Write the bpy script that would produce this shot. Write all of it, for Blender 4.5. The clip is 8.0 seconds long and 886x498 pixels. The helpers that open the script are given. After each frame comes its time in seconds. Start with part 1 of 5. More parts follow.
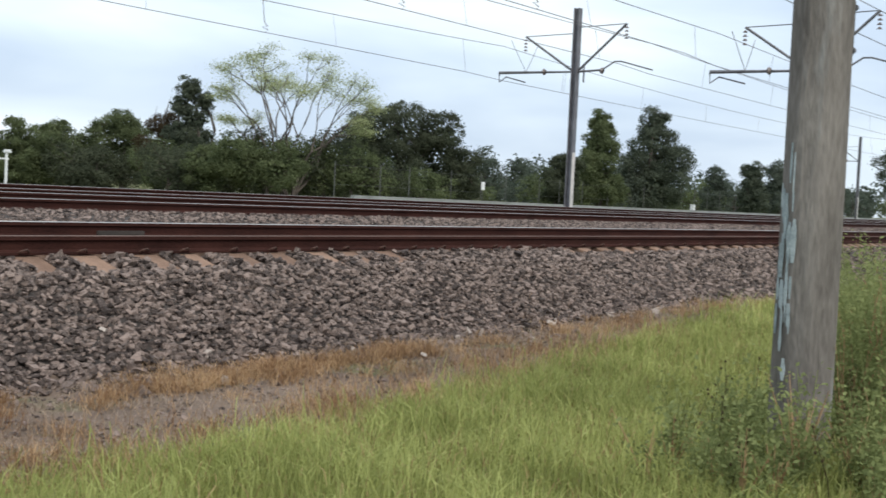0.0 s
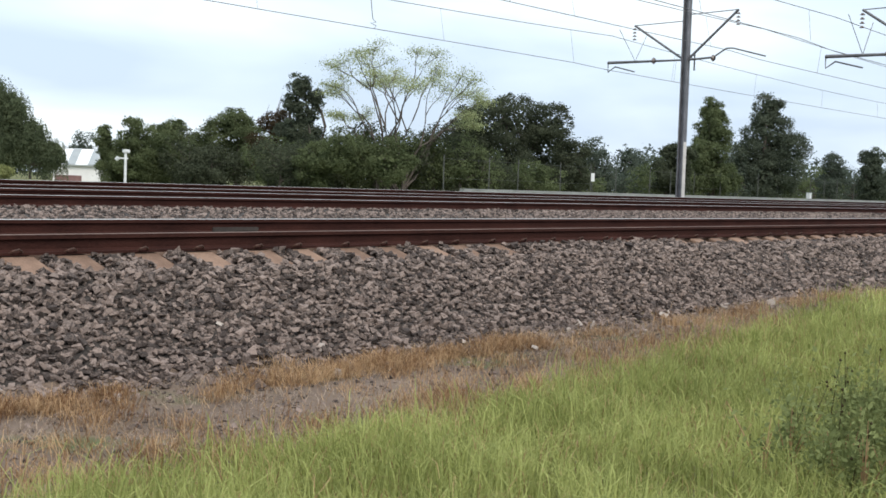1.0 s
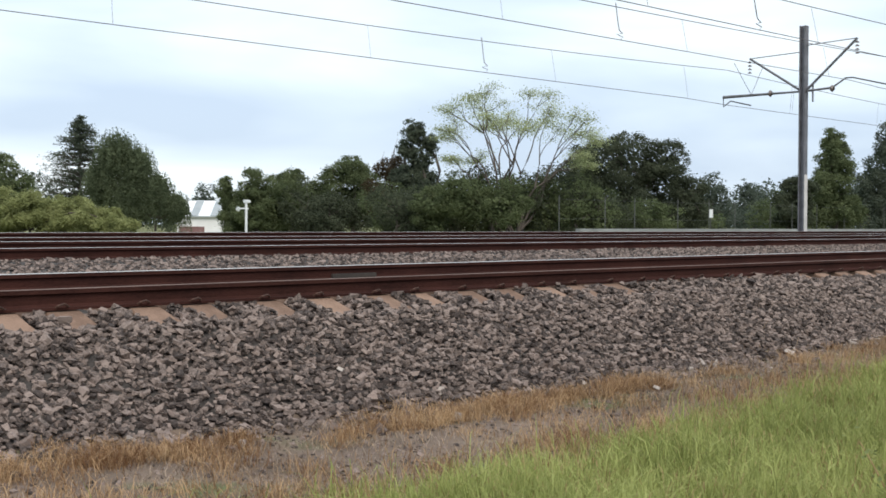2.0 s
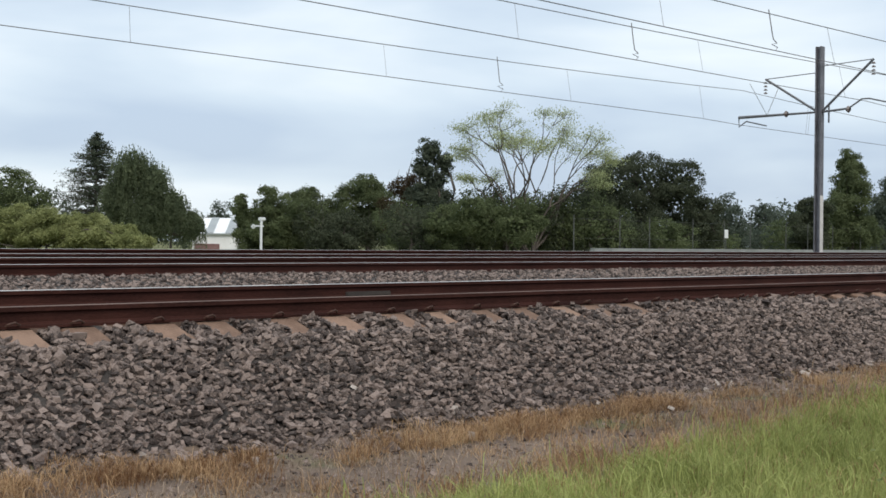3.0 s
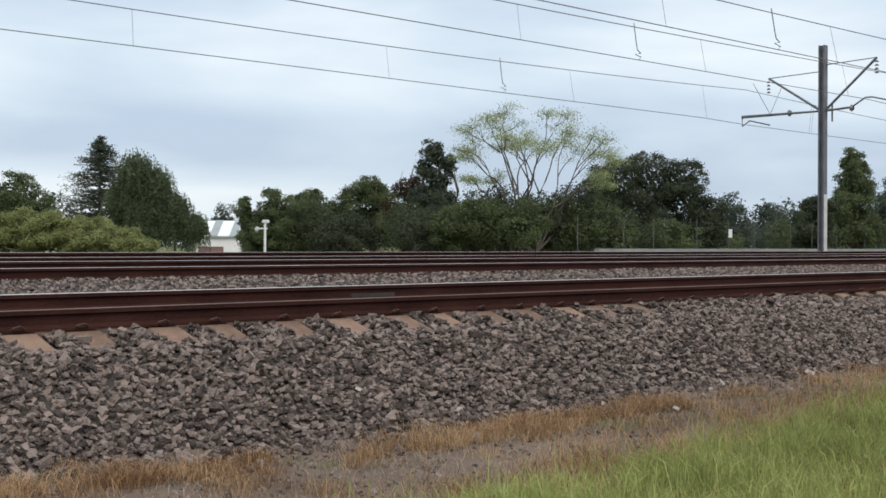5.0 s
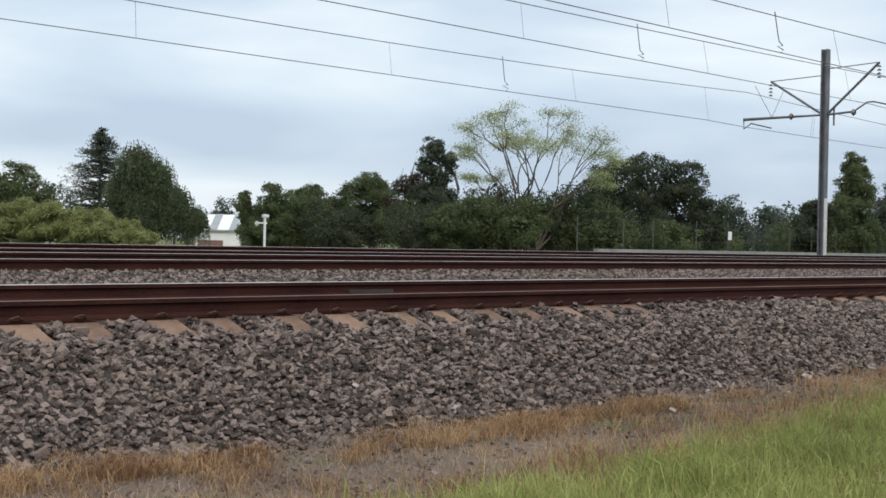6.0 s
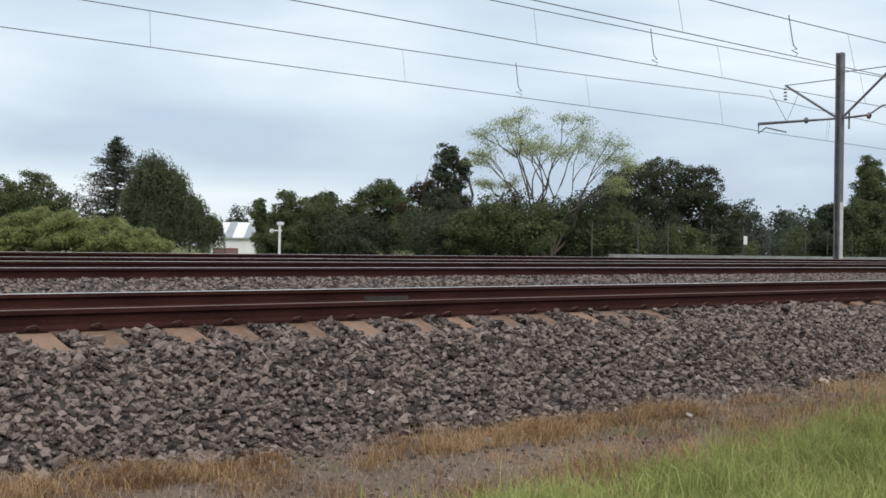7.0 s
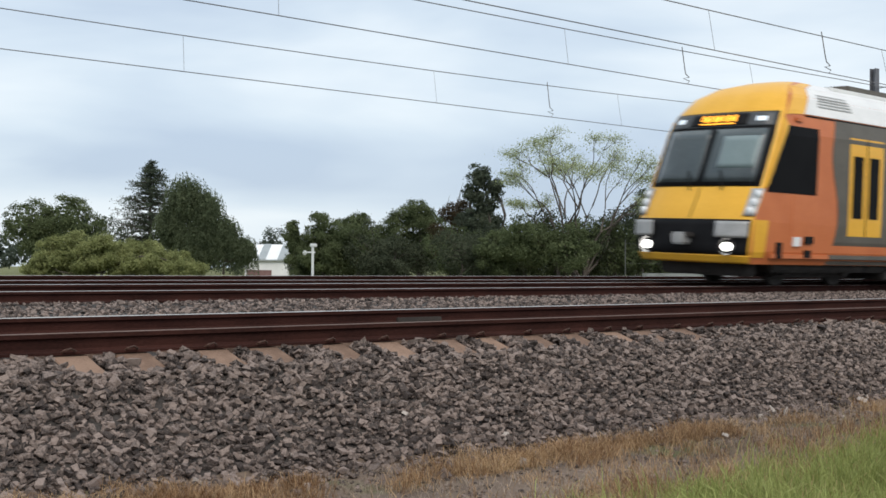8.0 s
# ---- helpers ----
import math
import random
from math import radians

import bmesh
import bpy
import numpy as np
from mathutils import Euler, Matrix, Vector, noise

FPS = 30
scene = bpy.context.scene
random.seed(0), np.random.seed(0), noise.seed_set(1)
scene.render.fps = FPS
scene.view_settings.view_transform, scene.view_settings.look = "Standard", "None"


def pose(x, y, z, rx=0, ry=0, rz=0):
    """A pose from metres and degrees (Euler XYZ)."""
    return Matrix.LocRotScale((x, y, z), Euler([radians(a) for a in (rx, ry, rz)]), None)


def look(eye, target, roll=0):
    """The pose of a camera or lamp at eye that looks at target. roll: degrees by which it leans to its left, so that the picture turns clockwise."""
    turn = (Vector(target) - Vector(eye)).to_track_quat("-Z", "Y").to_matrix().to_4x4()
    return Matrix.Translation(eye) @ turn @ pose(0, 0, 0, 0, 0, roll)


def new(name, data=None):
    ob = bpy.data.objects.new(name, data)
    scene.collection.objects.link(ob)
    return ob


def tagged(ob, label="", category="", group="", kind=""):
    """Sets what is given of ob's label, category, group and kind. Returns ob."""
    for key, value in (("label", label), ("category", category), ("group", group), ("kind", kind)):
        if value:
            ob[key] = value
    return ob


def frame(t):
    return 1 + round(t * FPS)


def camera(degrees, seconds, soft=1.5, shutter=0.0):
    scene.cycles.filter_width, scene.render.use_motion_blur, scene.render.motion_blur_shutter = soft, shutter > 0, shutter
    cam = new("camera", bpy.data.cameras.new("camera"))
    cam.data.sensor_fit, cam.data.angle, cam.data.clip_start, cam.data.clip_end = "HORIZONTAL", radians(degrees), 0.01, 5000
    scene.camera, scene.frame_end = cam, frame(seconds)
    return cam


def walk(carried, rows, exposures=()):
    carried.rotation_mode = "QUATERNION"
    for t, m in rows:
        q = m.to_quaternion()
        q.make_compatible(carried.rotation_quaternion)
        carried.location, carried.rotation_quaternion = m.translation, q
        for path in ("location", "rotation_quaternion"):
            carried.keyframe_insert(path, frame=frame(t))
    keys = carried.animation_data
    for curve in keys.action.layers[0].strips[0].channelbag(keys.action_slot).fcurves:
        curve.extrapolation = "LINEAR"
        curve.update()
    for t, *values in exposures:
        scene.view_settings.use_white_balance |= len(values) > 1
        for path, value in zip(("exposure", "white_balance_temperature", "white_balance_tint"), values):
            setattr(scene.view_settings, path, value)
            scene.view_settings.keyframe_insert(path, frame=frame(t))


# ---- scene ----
# ---------------------------------------------------------------- camera
cam = camera(40.0, 8.0, soft=1.6, shutter=0.2)
EYE = (0.0, 0.0, 0.483)


def eye_pose(yaw, pitch, roll):
    return pose(*EYE, 90 + pitch, roll, yaw)


# seconds, yaw, pitch, roll: a hand-held pan from a fixed stand
PAN = [
    (0.0, -55.31, -2.48, -2.76), (0.2, -53.36, -2.49, -2.71), (0.5, -52.05, -2.53, -2.63), (0.7, -51.14, -2.90, -2.32), (1.0, -50.18, -3.02, -1.86), (1.2, -49.40, -2.82, -1.42),
    (1.5, -47.27, -2.27, -0.75), (1.7, -46.03, -1.93, -0.54), (2.0, -44.75, -1.13, -0.22), (2.2, -43.99, -0.86, -0.44), (3.5, -44.18, -0.06, -0.63), (4.0, -43.75, -0.18, -0.31),
    (4.5, -43.77, -0.13, 0.00), (6.0, -43.91, -0.31, -1.18), (6.5, -43.61, -0.18, -1.45), (7.0, -43.22, -0.02, -0.82), (7.5, -42.18, 0.55, -0.43), (8.0, -41.68, 0.93, -0.38),
]
# the film camera darkens its picture a little after the pan
EXPOSURE = [(0.0, 0.60), (0.5, 0.66), (1.0, 0.70), (1.5, 0.70), (2.1, 0.58), (3.5, 0.32), (8.0, 0.32)]
walk(cam, [(t, eye_pose(a, b, c)) for t, a, b, c in PAN], EXPOSURE)

# ---------------------------------------------------------------- light
SUN_UP, SUN_TURN = radians(48), radians(205)


def build_world():
    w = bpy.data.worlds.new("overcast_sky")
    scene.world = w
    w.use_nodes = True
    nt = w.node_tree
    nt.nodes.clear()
    N, L = nt.nodes.new, nt.links.new
    out, bg = N("ShaderNodeOutputWorld"), N("ShaderNodeBackground")
    sky = N("ShaderNodeTexSky")
    sky.sky_type, sky.sun_disc = "NISHITA", False
    sky.sun_elevation, sky.sun_rotation = SUN_UP, SUN_TURN
    sky.air_density, sky.dust_density = 1.0, 2.0
    dim = N("ShaderNodeVectorMath")
    dim.operation = "SCALE"
    dim.inputs["Scale"].default_value = 0.10
    L(sky.outputs[0], dim.inputs[0])
    co = N("ShaderNodeTexCoord")
    mp = N("ShaderNodeMapping")
    mp.inputs["Scale"].default_value = (1.6, 1.6, 7.0)
    mp.inputs["Rotation"].default_value = (radians(4), radians(-3), radians(20))
    mp.inputs["Location"].default_value = (3.1, 0.7, 0.4)
    L(co.outputs["Generated"], mp.inputs["Vector"])
    n1 = N("ShaderNodeTexNoise")
    n1.inputs["Scale"].default_value, n1.inputs["Detail"].default_value, n1.inputs["Roughness"].default_value = 1.5, 5, 0.45
    n1.inputs["Distortion"].default_value = 0.25
    L(mp.outputs[0], n1.inputs["Vector"])
    ramp = N("ShaderNodeValToRGB")
    e = ramp.color_ramp.elements
    e[0].position, e[0].color = 0.36, (0.445, 0.535, 0.66, 1)
    e[1].position, e[1].color = 0.64, (0.765, 0.83, 0.875, 1)
    m = ramp.color_ramp.elements.new(0.50)
    m.color = (0.59, 0.68, 0.77, 1)
    # the cloud deck is greyer low over the horizon
    sep = N("ShaderNodeSeparateXYZ")
    L(co.outputs["Generated"], sep.inputs[0])
    low = N("ShaderNodeMapRange")
    low.inputs["From Min"].default_value, low.inputs["From Max"].default_value = 0.02, 0.20
    low.inputs["To Min"].default_value, low.inputs["To Max"].default_value = -0.022, 0.06
    L(sep.outputs["Z"], low.inputs["Value"])
    deck = N("ShaderNodeMath")
    L(n1.outputs["Fac"], deck.inputs[0])
    L(low.outputs[0], deck.inputs[1])
    # and bluer towards the east, where it thins
    east = N("ShaderNodeMapRange")
    east.inputs["From Min"].default_value, east.inputs["From Max"].default_value = 0.60, 0.95
    east.inputs["To Min"].default_value, east.inputs["To Max"].default_value = 0.0, -0.10
    L(sep.outputs["X"], east.inputs["Value"])
    thin = N("ShaderNodeMath")
    L(deck.outputs[0], thin.inputs[0])
    L(east.outputs[0], thin.inputs[1])
    L(thin.outputs[0], ramp.inputs["Fac"])
    mix = N("ShaderNodeMix")
    mix.data_type = "RGBA"
    mix.inputs["Factor"].default_value = 0.86
    L(dim.outputs[0], mix.inputs["A"])
    L(ramp.outputs["Color"], mix.inputs["B"])
    L(mix.outputs["Result"], bg.inputs["Color"])
    bg.inputs["Strength"].default_value = 1.0
    L(bg.outputs[0], out.inputs["Surface"])


build_world()
sun_data = bpy.data.lights.new("sun", "SUN")
sun_data.energy, sun_data.angle, sun_data.color = 1.5, radians(30), (1.0, 0.93, 0.85)
sun = new("sun", sun_data)
sun.matrix_world = look((math.sin(SUN_TURN) * 50, math.cos(SUN_TURN) * 50, math.tan(SUN_UP) * 50), (0, 0, 0))

# ---------------------------------------------------------------- materials


def surf(name, dark, light, scale=6.0, rough=0.8, metal=0.0, bump=0.3, fine=40.0, spread=0.0, island=0.0, wear=None, wear_at=0.62,
         spec=0.4, coords="Object", stretch=(1, 1, 1), transmission=0.0, soft_light=0.0):
    """A worn surface: two tones by a coarse and a fine noise, a bump, per-object or per-island variation, and an optional wear colour."""
    m = bpy.data.materials.new(name)
    m.use_nodes = True
    nt = m.node_tree
    N, L = nt.nodes.new, nt.links.new
    b = nt.nodes["Principled BSDF"]
    b.inputs["Roughness"].default_value, b.inputs["Metallic"].default_value = rough, metal
    b.inputs["Specular IOR Level"].default_value = spec
    co = N("ShaderNodeTexCoord")
    mp = N("ShaderNodeMapping")
    mp.inputs["Scale"].default_value = stretch
    L(co.outputs[coords], mp.inputs["Vector"])
    big, small = N("ShaderNodeTexNoise"), N("ShaderNodeTexNoise")
    for n, s, d in ((big, scale, 4), (small, fine, 3)):
        n.inputs["Scale"].default_value, n.inputs["Detail"].default_value = s, d
        L(mp.outputs[0], n.inputs["Vector"])
    add = N("ShaderNodeMath")
    add.operation = "MULTIPLY_ADD"
    add.inputs[1].default_value, add.inputs[2].default_value = 0.45, 0.0
    L(small.outputs["Fac"], add.inputs[0])
    sumn = N("ShaderNodeMath")
    sumn.operation = "MULTIPLY_ADD"
    sumn.inputs[1].default_value = 0.75
    L(big.outputs["Fac"], sumn.inputs[0])
    L(add.outputs[0], sumn.inputs[2])
    value = sumn.outputs[0]
    for kind, amount in (("object", spread), ("island", island)):
        if amount:
            src = N("ShaderNodeObjectInfo").outputs["Random"] if kind == "object" else N("ShaderNodeNewGeometry").outputs["Random Per Island"]
            mad = N("ShaderNodeMath")
            mad.operation = "MULTIPLY_ADD"
            mad.inputs[1].default_value = amount
            L(src, mad.inputs[0])
            L(value, mad.inputs[2])
            sub = N("ShaderNodeMath")
            sub.operation = "SUBTRACT"
            sub.inputs[1].default_value = amount / 2
            L(mad.outputs[0], sub.inputs[0])
            value = sub.outputs[0]
    ramp = N("ShaderNodeValToRGB")
    e = ramp.color_ramp.elements
    e[0].position, e[0].color = 0.40, (*dark, 1)
    e[1].position, e[1].color = 0.80, (*light, 1)
    L(value, ramp.inputs["Fac"])
    colour = ramp.outputs["Color"]
    if wear:
        wn = N("ShaderNodeTexNoise")
        wn.inputs["Scale"].default_value, wn.inputs["Detail"].default_value = scale * 0.7, 6
        L(mp.outputs[0], wn.inputs["Vector"])
        wr = N("ShaderNodeMapRange")
        wr.inputs["From Min"].default_value, wr.inputs["From Max"].default_value = wear_at - 0.05, wear_at + 0.06
        L(wn.outputs["Fac"], wr.inputs["Value"])
        mx = N("ShaderNodeMix")
        mx.data_type = "RGBA"
        L(wr.outputs[0], mx.inputs["Factor"])
        L(colour, mx.inputs["A"])
        mx.inputs["B"].default_value = (*wear, 1)
        colour = mx.outputs["Result"]
    L(colour, b.inputs["Base Color"])
    if bump:
        bp = N("ShaderNodeBump")
        bp.inputs["Strength"].default_value, bp.inputs["Distance"].default_value = bump, 0.02
        L(small.outputs["Fac"], bp.inputs["Height"])
        L(bp.outputs[0], b.inputs["Normal"])
    if transmission:
        b.inputs["Transmission Weight"].default_value = transmission
    if soft_light:
        tr = N("ShaderNodeBsdfTranslucent")
        L(colour, tr.inputs["Color"])
        ms = N("ShaderNodeMixShader")
        ms.inputs[0].default_value = soft_light
        L(b.outputs[0], ms.inputs[1])
        L(tr.outputs[0], ms.inputs[2])
        L(ms.outputs[0], nt.nodes["Material Output"].inputs["Surface"])
    return m


def glow(name, colour, strength):
    m = bpy.data.materials.new(name)
    m.use_nodes = True
    b = m.node_tree.nodes["Principled BSDF"]
    b.inputs["Base Color"].default_value = (*colour, 1)
    b.inputs["Emission Color"].default_value = (*colour, 1)
    b.inputs["Emission Strength"].default_value = strength
    return m


M = {}
M["soil"] = surf("soil", (0.085, 0.060, 0.045), (0.21, 0.155, 0.116), 1.3, 0.95, bump=0.6, fine=28, wear=(0.09, 0.11, 0.04), wear_at=0.6)
M["turf"] = surf("turf", (0.075, 0.085, 0.028), (0.21, 0.215, 0.08), 0.9, 0.95, bump=0.8, fine=30, wear=(0.15, 0.12, 0.08), wear_at=0.62)
M["ballast"] = surf("ballast_stone", (0.044, 0.0335, 0.0295), (0.258, 0.200, 0.172), 60, 0.9, bump=0.5, fine=90, island=0.5)
# bed coloured darker than the stones: the shade of the gaps is in it
M["ballast_bed_shaded"] = surf("ballast_bed_shaded", (0.022, 0.018, 0.016), (0.075, 0.064, 0.057), 18, 0.95, bump=1.0, fine=55)
M["pale_stone"] = surf("pale_stone", (0.28, 0.235, 0.205), (0.50, 0.44, 0.39), 9, 0.9, bump=0.4, fine=80, island=0.3)
M["faded_paint"] = surf("faded_paint", (0.24, 0.29, 0.30), (0.42, 0.48, 0.49), 14, 0.9, bump=0.3, fine=60, spread=0.3)
M["rail_rust"] = surf("rail_rust", (0.019, 0.0078, 0.0066), (0.052, 0.020, 0.0155), 3, 0.95, spec=0.12, bump=0.35, fine=70, stretch=(0.4, 1, 1))
M["rail_head"] = surf("rail_head", (0.46, 0.44, 0.42), (0.68, 0.66, 0.63), 4, 0.38, metal=0.6, bump=0.05, fine=60, stretch=(0.2, 1, 1))
M["rail_dull"] = surf("rail_dull", (0.10, 0.072, 0.062), (0.20, 0.15, 0.13), 4, 0.9, spec=0.1, bump=0.05, fine=60, stretch=(0.2, 1, 1))
M["sleeper"] = surf("sleeper_concrete", (0.15, 0.092, 0.064), (0.275, 0.178, 0.126), 6, 0.9, bump=0.4, fine=50, spread=0.35)
M["clip"] = surf("clip_rust", (0.03, 0.016, 0.012), (0.1, 0.05, 0.035), 30, 0.7, bump=0.2)
M["mast_steel"] = surf("mast_steel", (0.12, 0.12, 0.13), (0.24, 0.24, 0.26), 2.5, 0.6, metal=0.5, bump=0.15, fine=30)
M["mast_pale"] = surf("mast_pale", (0.45, 0.44, 0.42), (0.62, 0.6, 0.57), 2.5, 0.7, bump=0.1)
M["arm_steel"] = surf("arm_steel", (0.10, 0.10, 0.105), (0.22, 0.22, 0.23), 4, 0.6, metal=0.4, bump=0.1)
M["insulator"] = surf("insulator_porcelain", (0.09, 0.07, 0.065), (0.2, 0.17, 0.16), 8, 0.35, bump=0.0)
M["wire"] = surf("copper_wire", (0.10, 0.10, 0.10), (0.19, 0.18, 0.18), 2, 0.6, metal=0.3, bump=0.0)
M["bark"] = surf("bark", (0.05, 0.042, 0.036), (0.14, 0.118, 0.10), 5, 0.95, bump=0.6, fine=35, stretch=(1, 1, 0.3))
M["timber_post"] = surf("weathered_timber", (0.105, 0.095, 0.086), (0.25, 0.232, 0.212), 4, 0.92, bump=0.7, fine=38, stretch=(1, 1, 0.24),
                        wear=(0.33, 0.34, 0.335), wear_at=0.60, spec=0.12)


def leaf(name, dark, light):
    return surf(name, dark, light, 0.9, 0.8, bump=0.0, fine=6, island=0.12, spec=0.06, soft_light=0.45)


M["leaf_dark"] = leaf("leaf_dark", (0.042, 0.052, 0.034), (0.112, 0.128, 0.082))
M["leaf_mid"] = leaf("leaf_mid", (0.062, 0.082, 0.040), (0.178, 0.21, 0.105))
M["leaf_blue"] = leaf("leaf_blue", (0.048, 0.064, 0.046), (0.135, 0.158, 0.112))
M["leaf_light"] = leaf("leaf_light", (0.135, 0.155, 0.056), (0.385, 0.405, 0.185))
M["leaf_airy"] = leaf("leaf_airy", (0.22, 0.26, 0.12), (0.48, 0.52, 0.29))
M["leaf_brown"] = leaf("leaf_brown", (0.045, 0.032, 0.02), (0.11, 0.085, 0.05))
M["leaf_willow"] = leaf("leaf_willow", (0.060, 0.080, 0.046), (0.165, 0.195, 0.112))
# distance haze is put into this greyer, bluer leaf colour
M["leaf_far_hazed"] = leaf("leaf_far_hazed", (0.055, 0.072, 0.056), (0.13, 0.155, 0.12))
M["weed"] = leaf("weed_leaf", (0.125, 0.155, 0.058), (0.37, 0.41, 0.175))
M["grass"] = surf("grass_blade", (0.185, 0.215, 0.056), (0.465, 0.495, 0.18), 0.8, 0.75, bump=0, fine=5, island=0.28, spec=0.25, soft_light=0.35)
M["litter"] = surf("straw_litter", (0.17, 0.125, 0.092), (0.44, 0.355, 0.275), 1.6, 0.9, bump=0, fine=6, island=0.4, spec=0.1, soft_light=0.15)
M["straw"] = surf("dry_grass", (0.175, 0.088, 0.041), (0.54, 0.372, 0.212), 1.6, 0.85, bump=0, fine=6, island=0.5, spec=0.2, soft_light=0.2)

# ---------------------------------------------------------------- mesh helpers


def mesh_of(name, verts, faces, mat, smooth=False):
    me = bpy.data.meshes.new(name)
    v = np.asarray(verts, dtype=np.float32)
    f = np.asarray(faces, dtype=np.int32)
    k = f.shape[1]
    me.vertices.add(len(v))
    me.vertices.foreach_set("co", v.ravel())
    me.loops.add(f.size)
    me.loops.foreach_set("vertex_index", f.ravel())
    me.polygons.add(len(f))
    me.polygons.foreach_set("loop_start", np.arange(0, f.size, k, dtype=np.int32))
    me.update(calc_edges=True)
    me.validate()
    me.polygons.foreach_set("use_smooth", np.full(len(me.polygons), smooth))
    if mat:
        me.materials.append(mat)
    return me


def thing(name, label, category, group="", kind="", at=(0, 0, 0)):
    ob = new(name)
    ob.location = at
    return tagged(ob, label, category, group, kind)


def child(name, me, parent, label="", kind="", at=None):
    ob = new(name, me)
    ob.parent = parent
    if at is not None:
        ob.matrix_basis = at
    if label or kind:
        tagged(ob, label, "", "", kind)
    return ob


def part(name, bm, mat, parent, label="", smooth=False, at=None):
    me = bpy.data.meshes.new(name)
    bm.to_mesh(me)
    bm.free()
    me.materials.append(mat)
    if smooth:
        me.polygons.foreach_set("use_smooth", [True] * len(me.polygons))
    return child(name, me, parent, label, at=at)


def box(sx, sy, sz, at=(0, 0, 0), bevel=0.0, bm=None, turn=None):
    own = bmesh.new()
    bmesh.ops.create_cube(own, size=1)
    bmesh.ops.scale(own, vec=(sx, sy, sz), verts=own.verts)
    if bevel:
        bmesh.ops.bevel(own, geom=own.edges[:], offset=bevel, segments=2, affect="EDGES", clamp_overlap=True)
    m = Matrix.Translation(at) @ (turn.to_4x4() if turn else Matrix())
    bmesh.ops.transform(own, matrix=m, verts=own.verts)
    if bm is None:
        return own
    tmp = bpy.data.meshes.new("tmp")
    own.to_mesh(tmp)
    own.free()
    bm.from_mesh(tmp)
    bpy.data.meshes.remove(tmp)
    return bm


def sheet_bm(rows, thick=None):
    """A grid of places as a skin."""
    bm = bmesh.new()
    vs = [[bm.verts.new(p) for p in r] for r in rows]
    for a, b in zip(vs[:-1], vs[1:]):
        for k in range(len(a) - 1):
            bm.faces.new((a[k], a[k + 1], b[k + 1], b[k]))
    bmesh.ops.recalc_face_normals(bm, faces=bm.faces)
    if thick:
        bmesh.ops.solidify(bm, geom=bm.faces[:], thickness=thick)
    return bm


def tube_arrays(points, radii, sides=6):
    """Vertices and quads of a tapered tube along points."""
    p = np.asarray(points, dtype=float)
    r = np.broadcast_to(np.asarray(radii, dtype=float), (len(p),))
    d = np.gradient(p, axis=0)
    d /= np.linalg.norm(d, axis=1, keepdims=True) + 1e-9
    ref = np.where(np.abs(d[:, 2:3]) > 0.9, np.array([[1.0, 0, 0]]), np.array([[0, 0, 1.0]]))
    a = np.cross(d, ref)
    a /= np.linalg.norm(a, axis=1, keepdims=True) + 1e-9
    b = np.cross(d, a)
    ang = np.linspace(0, 2 * np.pi, sides, endpoint=False)
    ring = a[:, None] * np.cos(ang)[None, :, None] + b[:, None] * np.sin(ang)[None, :, None]
    v = (p[:, None] + ring * r[:, None, None]).reshape(-1, 3)
    i = np.arange(len(p) - 1)[:, None] * sides
    j = np.arange(sides)[None]
    k = (j + 1) % sides
    q = np.stack([i + j, i + k, i + sides + k, i + sides + j], -1).reshape(-1, 4)
    return v, q


def join(chunks):
    vs, fs, n = [], [], 0
    for v, f in chunks:
        vs.append(v)
        fs.append(np.asarray(f) + n)
        n += len(v)
    return np.concatenate(vs), np.concatenate(fs)


def tube(name, points, radii, mat, parent, sides=6, label=""):
    v, q = tube_arrays(points, radii, sides)
    return child(name, mesh_of(name, v, q, mat, True), parent, label)


# ---------------------------------------------------------------- ground and formation
# x runs along the rails, y across them away from the viewer, z = 0 at the head of the nearest rail
RAIL_H = 0.158
TRACKS = [(8.43, 0.0, 0.051), (14.40, 0.176, 0.236), (18.60, 0.259, 0.325), (25.00, 0.25, 0.26)]  # near rail y, head z near, far
GAUGE = 1.505


CREST_Y, CREST_Z, BATTER = 7.78, -0.300, 0.645  # top of the ballast shoulder and its slope


def low_ground(x):
    x = np.asarray(x, float)
    return -0.925 + 0.02 * np.sin(x * 0.55) + 0.0 * x


def toe_y(x):
    return CREST_Y - (CREST_Z - low_ground(x)) / BATTER


def grass_edge(x):
    x = np.asarray(x, float)
    return 4.85 + 0.145 * np.clip(x - 5.5, 0, 13)


def ground_z(x, y):
    """Height of the bed under the stones and blades."""
    x, y = np.asarray(x, float), np.asarray(y, float)
    low = low_ground(x)
    bank = low - 0.10 * np.clip((toe_y(x) - y) / 5.0, 0, 2) + 0.03 * np.sin(x * 0.9) * np.sin(y * 1.3)
    slope = CREST_Z - BATTER * (CREST_Y - y)
    knots_y = [7.78, 8.06, 8.23, 8.4, 10.2, 10.6, 11.5, 13.3, 13.7, 14.3, 16.2, 16.6, 17.6, 18.5, 20.3, 21, 23, 24.8, 26.7, 28, 35, 45, 60, 120, 200]
    knots_z = [-0.300, -0.300, -0.275, -0.24, -0.17, -0.11, -0.06, 0.0, 0.03, 0.005, 0.06, 0.09, 0.10, 0.09, 0.15, 0.16, 0.12, 0.08, 0.08, 0.03, -0.02, -0.12, -0.25, -0.55, -0.8]
    top = np.interp(y, knots_y, knots_z)
    return np.where(y < toe_y(x), bank, np.where(y < CREST_Y, slope, top))


